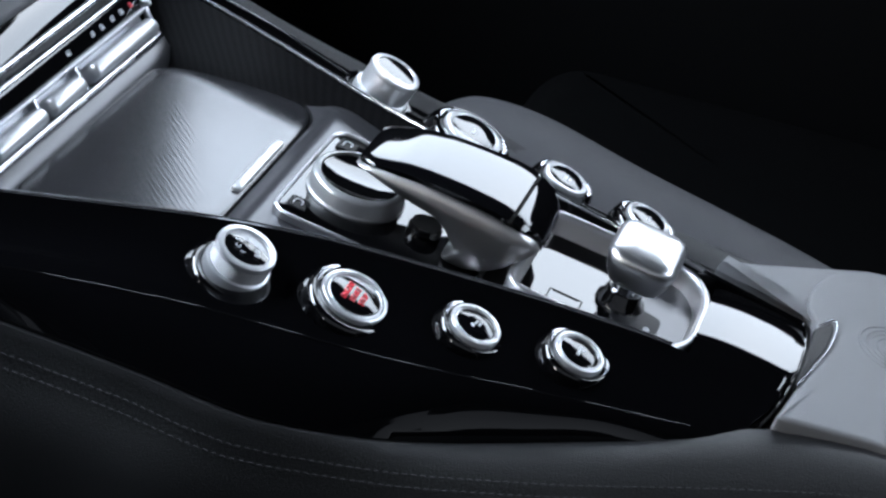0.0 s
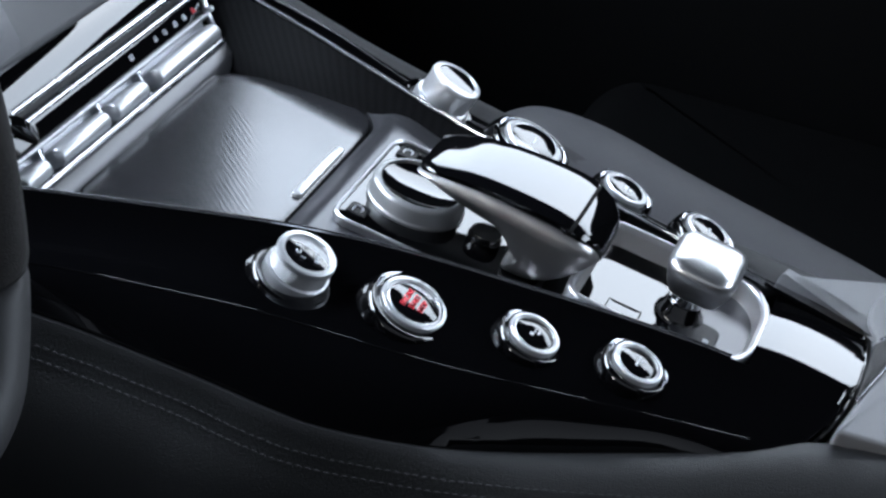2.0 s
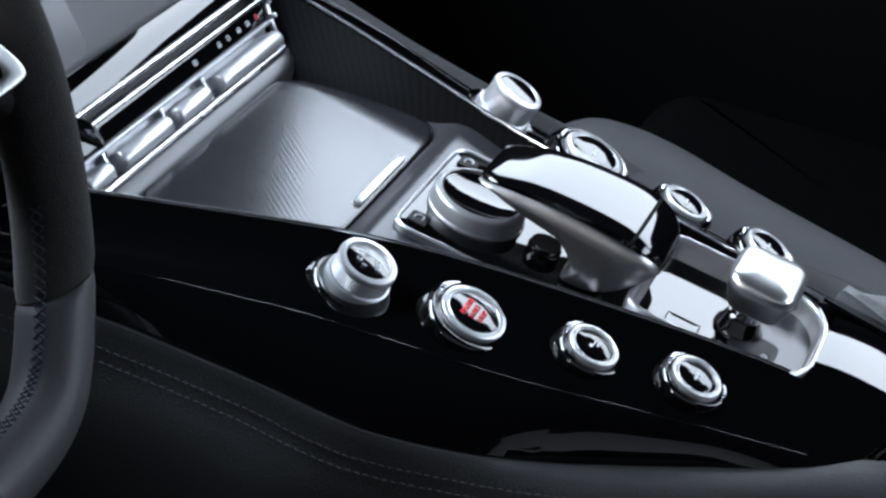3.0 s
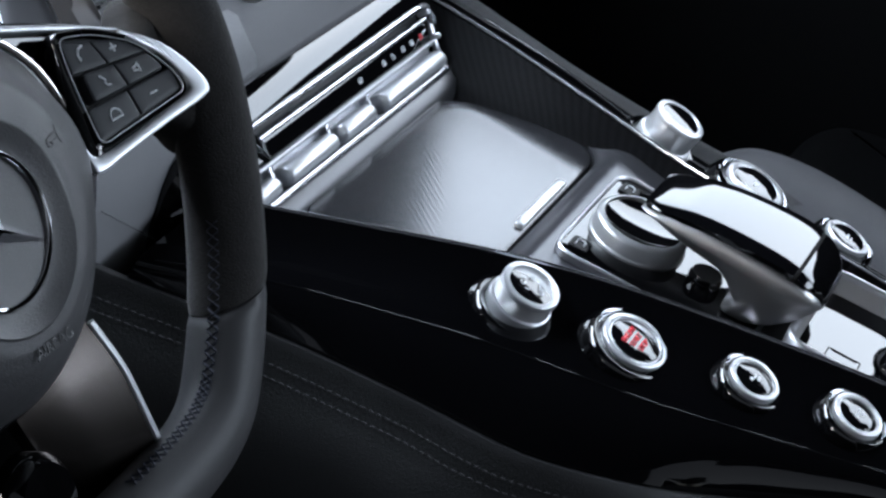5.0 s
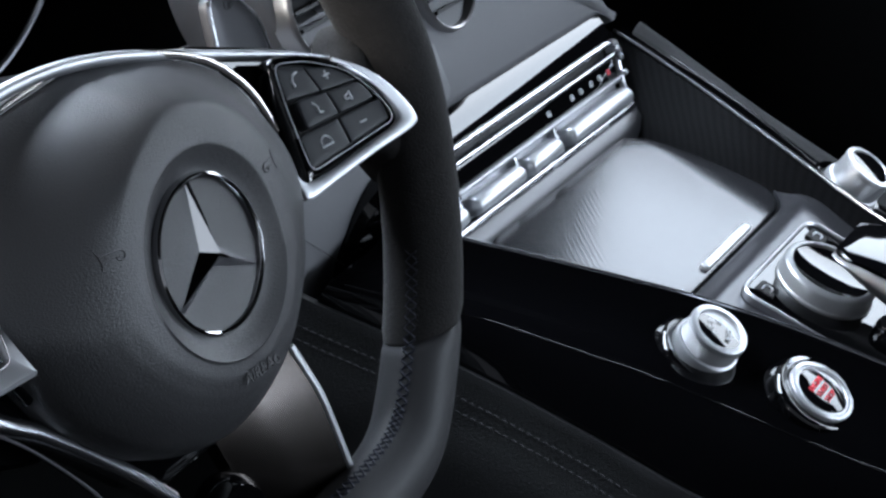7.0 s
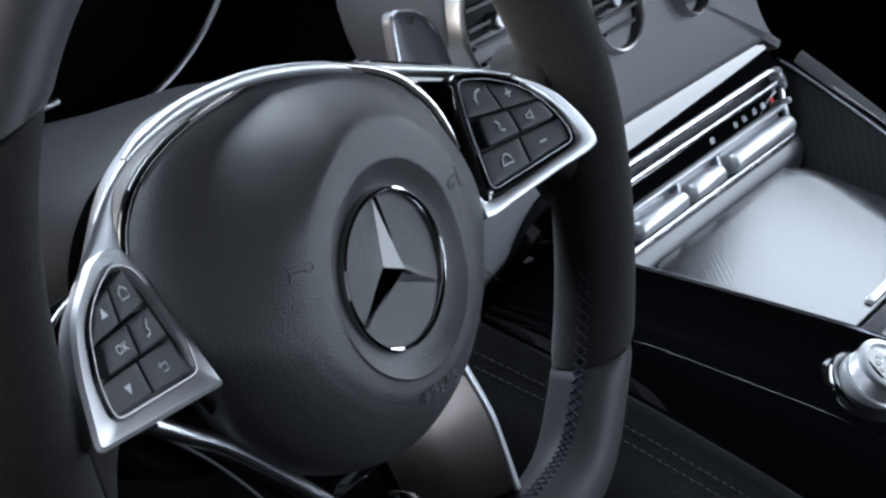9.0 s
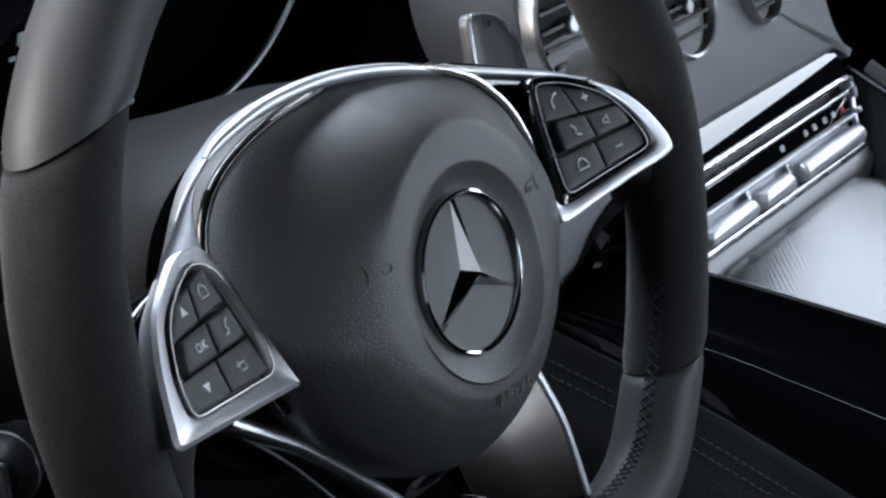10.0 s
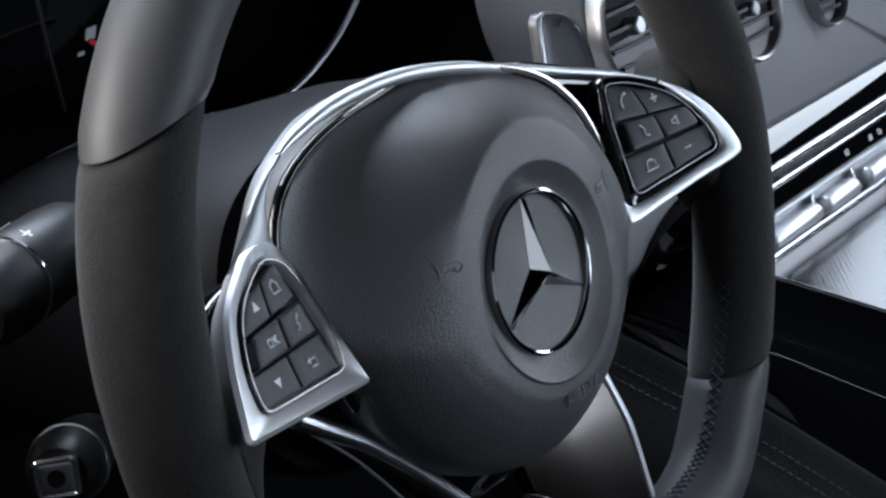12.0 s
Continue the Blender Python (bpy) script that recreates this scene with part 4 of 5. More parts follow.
part("needle", box(-0.012, 0.0, -0.0012, 0.0012, 0, 0.001), RED, cluster, "red gauge mark", m=pose(0.002, 0.024, -0.026, 90, 35, 0))
for dx, dz, w, h in ((-0.010, -0.019, 0.006, 0.006), (-0.014, -0.026, 0.004, 0.002)):
    part("gauge_symbol", box(dx, dx + w, dz, dz + h, 0, 0.0006), SYMBOL, cluster, "pale symbol", m=pose(0, 0.024, 0, 90))
part("hood_edge", loft([[(x, y, z) for x, z in ((0.232, -0.05), (0.255, -0.05), (0.225, 0.12), (0.195, 0.12))] for y in (-0.06, 0.03)]), PLASTIC, cluster, "dark side of the cluster hood")
part("frame_line", sweep([(-0.0890, -0.02, 0.045), (-0.0790, -0.02, 0.016), (-0.0658, -0.02, -0.0177)], circle(0.0009, 6), up=(0, 1, 0)), KEY, cluster)
part("trim_line", sweep(smooth_path([(-0.30, -0.02, -0.080), (-0.16, -0.02, -0.052), (-0.10, -0.02, -0.0424), (-0.078, -0.02, -0.0392), (-0.050, -0.02, -0.0380), (0.02, -0.02, -0.037)], 8), circle(0.0017, 8), up=(0, 1, 0)), RING, cluster, "thin silver trim line")
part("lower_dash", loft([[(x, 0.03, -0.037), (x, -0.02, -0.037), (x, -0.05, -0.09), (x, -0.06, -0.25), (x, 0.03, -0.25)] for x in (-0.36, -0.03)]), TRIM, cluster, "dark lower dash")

# ---------------------------------------------------------------- steering wheel
RAKE = 28.3
WHL = pose(-0.409, 0, 0.62, -RAKE) @ pose(0, 0, 0, 90)      # x right, y up in the wheel's plane, z towards the driver
wheel = thing("steering_wheel", WHL, "sports steering wheel in black leather and suede with silver trim", "steering wheel")
RM, RIM_H = 0.1705, -0.001


def rim_at(deg):
    a = radians(deg)
    r = RM + 0.0095 * math.exp(-(((deg + 180) % 360 - 190) / 26) ** 2) - 0.0105 * math.exp(-(((deg + 360) % 360 - 185) / 28) ** 2)
    x, y = r * math.cos(a), r * math.sin(a)
    lo = -0.142
    if y < lo + 0.02:
        k = (lo + 0.02 - y)
        y = lo + 0.02 - 0.02 * (1 - math.exp(-k / 0.02))
    return Vector((x, y, RIM_H))


def rim_piece(name, a0, a1, thick, material, label, n=40, ends=0.0008, skew=(0, 0)):
    rings = []
    for i in range(n + 1):
        base = a0 + (a1 - a0) * i / n
        sk = skew[0] + (skew[1] - skew[0]) * i / n
        d = base
        swell = 1 + 0.05 * math.exp(-((d - 90 - 78) / 16) ** 2) + 0.05 * math.exp(-((d - 12) / 16) ** 2)
        r = thick * swell - (ends if i in (0, n) else 0)
        ring = []
        for b in [2 * math.pi * k / 36 for k in range(36)]:
            d = base + sk * math.cos(b)
            p = rim_at(d)
            t = (rim_at(d + 0.5) - rim_at(d - 0.5)).normalized()
            out = t.cross(Vector((0, 0, 1))).normalized()
            ring.append(tuple(p + out * (r * math.cos(b)) + Vector((0, 0, 1)) * r * 1.02 * math.sin(b)))
        rings.append(ring)
    return part(name, loft(rings), material, wheel, label, sharp=70)


rim_piece("rim_top", 33, 144.8, 0.0180, SMOOTH_LEATHER, "smooth black leather upper rim", 60, skew=(-6, 5.5))
rim_piece("rim_grip", 145.2, 211, 0.0172, SUEDE, "black suede grip", skew=(5.5, 0))
rim_piece("rim_grip", -31.8, 32.6, 0.0170, SUEDE, "black suede grip", skew=(4, -6))
rim_piece("rim_bottom", 211.4, 327.8, 0.0166, SMOOTH_LEATHER, "smooth black leather flat lower rim", 70, skew=(0, 4))



def rim_stitch(a0, a1):
    """Cross stitching along the inside of the rim."""
    bm = bmesh.new()
    for i, d in enumerate(steps(a0, a1, int(abs(a1 - a0) * 0.62))):
        p = rim_at(d)
        t = (rim_at(d + 0.5) - rim_at(d - 0.5)).normalized()
        out = t.cross(Vector((0, 0, 1))).normalized()
        for sgn in (-1, 1):
            c = []
            for e in (-1, 0, 1):
                b = math.pi - 0.30 + e * 0.15
                q = p + out * (0.0167 * math.cos(b)) + Vector((0, 0, 1)) * 0.0170 * math.sin(b) + t * sgn * e * 0.0021
                c.append([bm.verts.new(q + t * x * 0.0007 + out * y * 0.0007) for x, y in ((1, 0), (0, -1), (-1, 0), (0, 1))])
            for u, v in zip(c, c[1:]):
                for k in range(4):
                    bm.faces.new((u[k], u[(k + 1) % 4], v[(k + 1) % 4], v[k]))
    return tagged(part("rim_stitching", bm, BLUE_THREAD, wheel, "dark blue cross stitching"), kind="stuff")


rim_stitch(-75, -22)
rim_stitch(14, 75)
rim_stitch(202, 255)
rim_stitch(105, 150)

# airbag cover: shield outline, raised round boss, dished ring round the emblem
SHIELD = [(90, 0.0735), (72, 0.0755), (57, 0.083), (47, 0.0902), (35, 0.0990), (24, 0.0995), (11, 0.0925), (-12, 0.0787), (-39, 0.0733), (-67, 0.0722), (-90, 0.0735)]

# the cover is narrower beside the key pad on the upper right
UPPER_RIGHT = [(90, 0.985), (75, 0.955), (60, 0.92), (45, 0.885), (33, 0.865), (20, 0.905), (9, 0.97), (-2, 1.0)]


def shield(deg):
    d = (deg + 180) % 360 - 180
    if d > 90 or d < -90:
        d = 180 - d if d > 0 else -180 - d
    wide_side = (deg + 180) % 360 - 180
    return soft_table(SHIELD, d, 5.0) * (soft_table(UPPER_RIGHT, wide_side, 4.0) if -90 <= wide_side <= 90 else 1.0)


def edge_level(deg):
    """How high the edge of the cover lies."""
    return soft_table([(200, -0.002), (180, -0.002), (160, -0.005), (145, -0.0062), (120, -0.0080), (90, -0.0100), (60, -0.0080), (40, -0.0050), (20, -0.0020), (0, 0.0)], deg if deg <= 270 else deg - 360, 4.0)


ROLL = [(-0.50, 0.0276), (-0.62, 0.0262), (-0.71, 0.0234), (-0.785, 0.0198), (-0.84, 0.0162), (-0.90, 0.0110), (-0.955, 0.0045), (-0.985, -0.0020), (-1.0, -0.0100)]


def cover_height(r, d, R):
    """The round drum of the cover: rolled over below, a long slope on top with a soft valley beside the drum."""
    c, n = math.cos(radians(d)), math.sin(radians(d))
    face = 0.0281 - 0.07 * (r - 0.0387) - 9.0 * (r - 0.0387) ** 2
    low = min(face, soft_table(ROLL, -r / R, 0.02))
    side = ease((-c + 0.15) / 1.05)
    r1 = 0.0530 - 0.004 * side
    v = max(0.0, r - r1) / (R - r1)
    a = 0.20 + 0.35 * side
    top = face - (face - edge_level(d)) * (math.sqrt(v * v + a * a) - a) / (math.sqrt(1 + a * a) - a)
    top -= 0.0016 * math.exp(-((d - 122) / 24) ** 2) * 12.2 * v * (1 - v) ** 4
    t = ease((n + 0.30) / 0.98) if c < 0 else ease((n - 0.04) / 0.58)
    return low + (top - low) * t + 0.05 * max(0.0, -r * n)


rings = []
for k in range(96):
    d = k * 360 / 96
    R = shield(d)
    col = [(R, -0.022), (R, -0.0165)] + [(r, cover_height(r, d, R)) for r in steps(R * 0.997, 0.0392, 42)]
    col += [(r, h + 0.05 * max(0.0, -r * math.sin(radians(d)))) for r, h in ((0.0388, 0.0279), (0.0380, 0.0274), (0.0340, 0.0252), (0.0305, 0.0234), (0.0290, 0.0232), (0.0150, 0.0232), (0.0003, 0.0232))]
    line = []
    for r, h in col:
        x, y = r * math.cos(radians(d)), r * math.sin(radians(d))
        x *= 1 + 0.018 * ease((r - 0.055) / 0.02) if x < 0 else 1.0
        line.append((x, y, h))
    rings.append(line)
rings = [list(q) for q in zip(*rings)]
cover = part("airbag_cover", loft(rings), AIRBAG, wheel, "grained black airbag cover", sharp=75)
lettering("airbag_word", "AIRBAG", 0.0064, AIRBAG, cover, pose(0.0030, -0.0462, 0.0293, 3, 0, 0), 0.0002, "embossed letters")


def stroke(name, pts, r, material, parent, m=None, label=""):
    return part(name, sweep(pts, circle(r, 6)), material, parent, label, m=m)


for x, s in ((-0.0490, 1), (0.0435, -1)):
    def rise(dx, dy):
        px, py = x + s * dx, 0.0187 + dy
        d = math.degrees(math.atan2(py, px))
        return (px, py, cover_height(math.hypot(px, py), d, shield(d)) + 0.0002)

    for way_ in ([(-0.0046, 0.0037), (-0.0038, 0.0014), (-0.0038, -0.0014), (-0.0046, -0.0037)], [(-0.0038, 0.0013), (0.0038, 0.0008), (0.0053, -0.0005), (0.0048, -0.0021), (0.0032, -0.0027), (0.0018, -0.0021), (0.0016, -0.0008)], [(-0.0038, -0.0013), (0.0029, -0.0010)]):
        stroke("horn_symbol", [rise(a, c) for a, c in way_], 0.00026, AIRBAG, cover, label="embossed horn symbol")

# plain three-bladed emblem in a ring
emblem = part("emblem_ring", lathe([(0.0272, 0.0228), (0.0272, 0.0251), (0.0277, 0.0259), (0.0285, 0.0262), (0.0294, 0.0257), (0.0299, 0.0244), (0.0300, 0.022)], 96), DIMMED_CHROME, cover, "polished emblem ring, its dark reflections put into the colour")
for a in (90, 210, 330):
    bm = bmesh.new()
    L_, w = 0.0270, 0.0041
    zc, zt, zb = 0.0292, 0.0252, 0.0234
    c = bm.verts.new((0, 0, zc))
    tip = bm.verts.new((0, L_, zt))
    l1, r1 = bm.verts.new((-w, w * 0.577, zb)), bm.verts.new((w, w * 0.577, zb))
    tl, tr = bm.verts.new((-0.0006, L_, zb)), bm.verts.new((0.0006, L_, zb))
    for f_ in ((c, l1, tl, tip), (c, tip, tr, r1), (tip, tl, tr), (l1, c, r1), (l1, r1, tr, tl)):
        bm.faces.new(f_)
    part("emblem_blade", bm, CHROME, emblem, "polished tapering blade", m=pose(0, 0, 0, 0, 0, a - 90), sharp=8)

# silver band over the top of the cover, from key pad to key pad
arch = smooth_path([(-0.0832, 0.0700, -0.0038), (-0.0725, 0.0738, -0.004), (-0.049, 0.0776, -0.005), (-0.017, 0.0774, -0.006), (0.0155, 0.0722, -0.007), (0.048, 0.0634, -0.008), (0.083, 0.0526, -0.008), (0.112, 0.0436, -0.006), (0.137, 0.0345, -0.002)], 8)
n_ = len(arch)
swell = [table([(0, 0.4), (-1, 0.8), (-2, 0.95), (-6, 0.70), (-7, 0.6), (-8, 0.15)], -i / 8) for i in range(n_)]
part("band", sweep(arch, [(0.0008, -0.006), (-0.0026, -0.0018), (-0.0032, -0.0004), (-0.0029, 0.0010), (-0.0018, 0.0026), (0.0002, 0.0030), (0.0018, 0.0018), (0.0029, -0.0008), (0.0030, -0.006)], scales=swell), SATIN, wheel, "satin silver band", sharp=50)
gap_line = [(1.004 * shield(d) * math.cos(radians(d)) * (1.018 if d > 90 else 1.0), 1.004 * shield(d) * math.sin(radians(d)), edge_level(d) - 0.0026) for d in steps(195, -9, 70)]
part("cover_gap", sweep(gap_line, circle(0.0020, 10)), PIANO, wheel, "gloss black gap line round the cover")


def ribbon(outer, inner, z0, crown, per=8):
    """A metal strip between two lines of as many places each, (x, y, z) with its crown between them."""
    o, n_ = smooth_path(outer, per), smooth_path(inner, per)
    rings = []
    for a, b in zip(o, n_):
        m_ = a.lerp(b, 0.5)
        foot = a.lerp(b, 0.35)
        rings.append([(foot.x, foot.y, foot.z + z0), tuple(a + Vector((0, 0, -0.0004))), tuple(a.lerp(b, 0.06) + Vector((0, 0, 0.25 * crown))), tuple(a.lerp(b, 0.25) + Vector((0, 0, 0.75 * crown))), (m_.x, m_.y, m_.z + crown), tuple(a.lerp(b, 0.75) + Vector((0, 0, 0.75 * crown))),
                      tuple(a.lerp(b, 0.94) + Vector((0, 0, 0.25 * crown))), tuple(b + Vector((0, 0, -0.0004))), (b.x, b.y, b.z + z0)])
    return loft(rings)


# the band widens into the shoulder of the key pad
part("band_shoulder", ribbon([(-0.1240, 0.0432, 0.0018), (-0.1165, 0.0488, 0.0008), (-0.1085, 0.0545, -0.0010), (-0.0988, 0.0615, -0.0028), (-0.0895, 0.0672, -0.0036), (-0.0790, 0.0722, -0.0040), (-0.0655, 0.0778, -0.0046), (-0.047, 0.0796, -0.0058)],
                             [(-0.0975, 0.0436, -0.0018), (-0.0978, 0.0478, -0.0018), (-0.0972, 0.0520, -0.0020), (-0.0953, 0.0575, -0.0030), (-0.0905, 0.0640, -0.0038), (-0.0800, 0.0700, -0.0044), (-0.0655, 0.0752, -0.0050), (-0.047, 0.0778, -0.0062)], -0.006, 0.0012), SHOULDER, wheel, "satin silver shoulder of the band, dimmed in its colour", sharp=60)
strip = []
for d in steps(122, -9, 60):
    r = shield(d) + 0.0022
    strip.append((r * math.cos(radians(d)) * (1.018 if d > 90 else 1.0), r * math.sin(radians(d)), edge_level(d) + 0.0010))
wide_ = [table([(0, 0.25), (-14, 1.0), (-26, 1.25), (-40, 0.8), (-60, 0.45)], -i) for i in range(60)]
part("cover_strip", sweep(strip, [(-0.0014, -0.004), (-0.0014, 0.0004), (-0.0006, 0.0010), (0.0006, 0.0008), (0.0014, 0.0), (0.0014, -0.004)], scales=wide_), WARM_TRIM, wheel, "warm satin metal strip round the cover", sharp=50)
back = []
for f_, h in ((0.97, -0.016), (1.0, -0.018), (1.0, -0.022), (0.97, -0.030), (0.9, -0.034), (0.6, -0.036)):
    back.append([(f_ * shield(k * 5) * math.cos(radians(k * 5)), f_ * shield(k * 5) * math.sin(radians(k * 5)) * (0.9 if k < 36 else 1.0) - 0.001, h) for k in range(72)])
part("hub", loft(back), PIANO, wheel, "gloss black hub shell", sharp=60)

# key pads on the two side spokes
def POD(s):
    return pose(0, 0, -0.0045, -16, -9.6 * s)


def pod(s):
    def P(pts):
        return [(s * x, y) for x, y in pts]
    outer = rounded(P([(0.0820, -0.0085), (0.1535, -0.0015), (0.1485, 0.0120), (0.1385, 0.0295), (0.1150, 0.0440), (0.0940, 0.0490), (0.0895, 0.0300)]), [0.0015, 0.006, 0.012, 0.012, 0.012, 0.006, 0.01], 6)
    if s < 0:
        outer = rounded(P([(0.0860, -0.0078), (0.1560, -0.0015), (0.1465, 0.0220), (0.1365, 0.0375), (0.1150, 0.0500), (0.1060, 0.0510), (0.0985, 0.0480), (0.0937, 0.0400), (0.0905, 0.0146)]), [0.0015, 0.005, 0.012, 0.012, 0.008, 0.005, 0.005, 0.01, 0.01], 6)
    inner = rounded(P([(0.0895, 0.0000), (0.1435, 0.0040), (0.1415, 0.0140), (0.1320, 0.0305), (0.1120, 0.0415), (0.0970, 0.0450), (0.0930, 0.0280)]), [0.005, 0.005, 0.012, 0.012, 0.012, 0.005, 0.01], 6)
    if s < 0:
        inner = rounded(P([(0.0945, 0.0005), (0.1408, 0.0035), (0.1388, 0.0170), (0.1300, 0.0325), (0.1190, 0.0398), (0.1069, 0.0445), (0.0990, 0.0415), (0.0940, 0.0300), (0.0912, 0.0116)]), [0.004, 0.005, 0.012, 0.01, 0.012, 0.004, 0.006, 0.01, 0.01], 6)
    bez = part("key_bezel", ring_frame(outer, inner, -0.010, 0.0012, 0.0014, z_in=-0.0012, draft=0.0045 if s < 0 else 0.0), BEZEL if s < 0 else PIANO, wheel, "satin silver key bezel" if s < 0 else "gloss black key surround", m=POD(s), sharp=45)
    part("bezel_bead", sweep([(x, y, 0.0) for x, y in inner], circle(0.00028, 6), loop=True), DARK_SILVER if s > 0 else PALM, bez, "thin metal bead")
    if s > 0:
        part("bezel_blade", ribbon([(0.0795, 0.0060, 0.0010), (0.0792, -0.0040, 0.0016), (0.0815, -0.0090, 0.0016), (0.0990, -0.0072, 0.0016), (0.1250, -0.0045, 0.0016), (0.1480, -0.0026, 0.0016), (0.1542, 0.0010, 0.0012), (0.1520, 0.0110, 0.0010), (0.1455, 0.0225, 0.0008), (0.1375, 0.0305, 0.0006), (0.1270, 0.0375, 0.0004)],
                                   [(0.0806, 0.0060, 0.0010), (0.0822, -0.0015, 0.0012), (0.0885, -0.0028, 0.0012), (0.1010, -0.0022, 0.0012), (0.1240, 0.0002, 0.0012), (0.1405, 0.0022, 0.0012), (0.1448, 0.0058, 0.0010), (0.1440, 0.0120, 0.0008), (0.1398, 0.0210, 0.0006), (0.1335, 0.0285, 0.0004), (0.1262, 0.0362, 0.0004)], -0.008, 0.0005), SATIN, bez, "satin silver blade along the key pad", sharp=60)
    part("spoke", slab(rounded(P([(0.098, 0.0), (0.148, 0.003), (0.166, 0.004), (0.166, 0.020), (0.148, 0.029), (0.118, 0.041), (0.098, 0.044)]), 0.008, 4), -0.034, -0.0165, 0.003), PIANO, wheel, "gloss black spoke", m=POD(s))
    part("key_bed", slab(grown(inner, 0.0005), -0.010, -0.0042), PLASTIC, bez)
    corners = ((0.0912, 0.0012), (0.1415, 0.0052), (0.1260, 0.0345), (0.0980, 0.0435)) if s > 0 else ((0.0955, 0.0020), (0.1392, 0.0048), (0.1222, 0.0362), (0.1010, 0.0418))
    D_, C_, B_, A_ = [Vector((s * x, y)) for x, y in corners]

    def at(u, v):
        q = (D_ * (1 - u) + C_ * u) * (1 - v) + (A_ * (1 - u) + B_ * u) * v
        return (q.x + s * 0.0065 * math.sin(math.pi * v) * u * u, q.y)

    def key(u0, u1, v0, v1, z, tops=0.0006, corner=0.0010):
        o = rounded([at(u0, v0), at(0.5 * (u0 + u1), v0), at(u1, v0), at(u1, 0.5 * (v0 + v1)), at(u1, v1), at(0.5 * (u0 + u1), v1), at(u0, v1), at(u0, 0.5 * (v0 + v1))], corner, 5)
        return part("key", slab(o, -0.006, z, tops, 3), KEY, bez)

    # two rows of keys round a raised island of two
    g = 0.009
    key(0.0, 0.5 - g, 0.675, 1.0, -0.0012), key(0.5 + g, 0.98, 0.675, 1.0, -0.0012)
    key(0.0, 0.5 - g, 0.0, 0.325, -0.0012), key(0.5 + g, 1.0, 0.0, 0.325, -0.0012)
    key(0.075, 0.5 - 0.006, 0.352, 0.648, 0.0012, 0.0010, [0.0022, 0.0008, 0.0006, 0.0006, 0.0006, 0.0008, 0.0022, 0.001])
    key(0.5 + 0.006, 0.915, 0.352, 0.648, 0.0012, 0.0010, [0.0006, 0.0008, 0.0022, 0.001, 0.0022, 0.0008, 0.0006, 0.0006])

    def mark(u, v, z, pts, closed=False, r=0.00040):
        c = at(u, v)
        path = [(c[0] + a, c[1] + b, z) for a, b in pts]
        part("key_symbol", sweep(path, circle(r, 6), loop=closed), SYMBOL, bez, "pale symbol")

    lo, hi = -0.0011, 0.0014
    arc = [(0.0028 * math.cos(t), 0.0028 * math.sin(t)) for t in steps(0.4, 2.7, 9)]
    voice = [(-0.0022, 0.003), (-0.0008, 0.0016), (-0.0002, 0.0003), (-0.0010, -0.0004), (-0.0004, -0.0016), (0.0014, -0.0020)]
    if s > 0:
        mark(0.26, 0.86, lo, [(-0.0022, -0.0026), (-0.0024, 0.0), (-0.0008, 0.0022), (0.0018, 0.0028)], r=0.0005)
        mark(0.72, 0.86, lo, [(-0.0018, 0), (0.0018, 0)]), mark(0.72, 0.86, lo, [(0, -0.0018), (0, 0.0018)])
        mark(0.30, 0.50, hi, voice)
        mark(0.68, 0.50, hi, [(-0.0018, -0.0008), (-0.0004, -0.0008), (0.0012, -0.0020), (0.0012, 0.0020), (-0.0004, 0.0008), (-0.0018, 0.0008)], True)
        mark(0.26, 0.15, lo, arc + [(-0.0032, -0.0012), (0.0032, -0.0012)], True)
        mark(0.72, 0.15, lo, [(-0.0020, 0), (0.0020, 0)])
    else:
        mark(0.26, 0.86, lo, [(-0.0020, -0.0020), (-0.0020, 0.0006), (0, 0.0024), (0.0020, 0.0006), (0.0020, -0.0020)], True)
        for v, sg in ((0.86, 1), (0.15, -1)):
            c = at(0.74 if v > 0.5 else 0.72, v)
            bm = bmesh.new()
            bm.faces.new([bm.verts.new((c[0] + a, c[1] + b * sg, lo)) for a, b in ((-0.0018, -0.0014), (0.0018, -0.0014), (0, 0.0018))])
            bmesh.ops.solidify(bm, geom=bm.faces[:], thickness=0.0002)
            part("key_symbol", bm, SYMBOL, bez, "pale triangle")
        c = at(0.68, 0.5)
        lettering("key_word", "OK", 0.0042, SYMBOL, bez, pose(c[0], c[1], hi), label="pale letters")
        mark(0.30, 0.50, hi, [(-a, b) for a, b in voice])
        mark(0.26, 0.15, lo, [(-0.0022, 0.0010), (0.0018, 0.0010), (0.0018, -0.0014), (-0.0012, -0.0014)])
        mark(0.26, 0.15, lo, [(-0.0012, 0.0020), (-0.0024, 0.0010), (-0.0012, 0.0)])


pod(1), pod(-1)

# suede roots where the side spokes run into the rim
for s, o in ((-1, [(-0.150, 0.055), (-0.1400, 0.0500), (-0.1320, 0.0440), (-0.1330, 0.0340), (-0.1260, 0.0220), (-0.1150, 0.0100), (-0.1180, -0.0080), (-0.1270, -0.0170), (-0.1330, -0.0280), (-0.1400, -0.0420), (-0.150, -0.044)]),
             (1, [(0.172, 0.046), (0.1600, 0.0415), (0.1540, 0.0340), (0.1430, 0.0285), (0.1180, 0.0260), (0.1160, 0.0060), (0.1380, 0.0000), (0.1550, -0.0100), (0.1620, -0.0260), (0.176, -0.030)])):
    part("spoke_root", slab(rounded(o, 0.006, 5), -0.028, -0.0030, 0.009, 6), SUEDE, wheel, "suede-covered root of the side spoke", m=pose(0, 0, -0.006, -8, -4.5 * s), sharp=80)
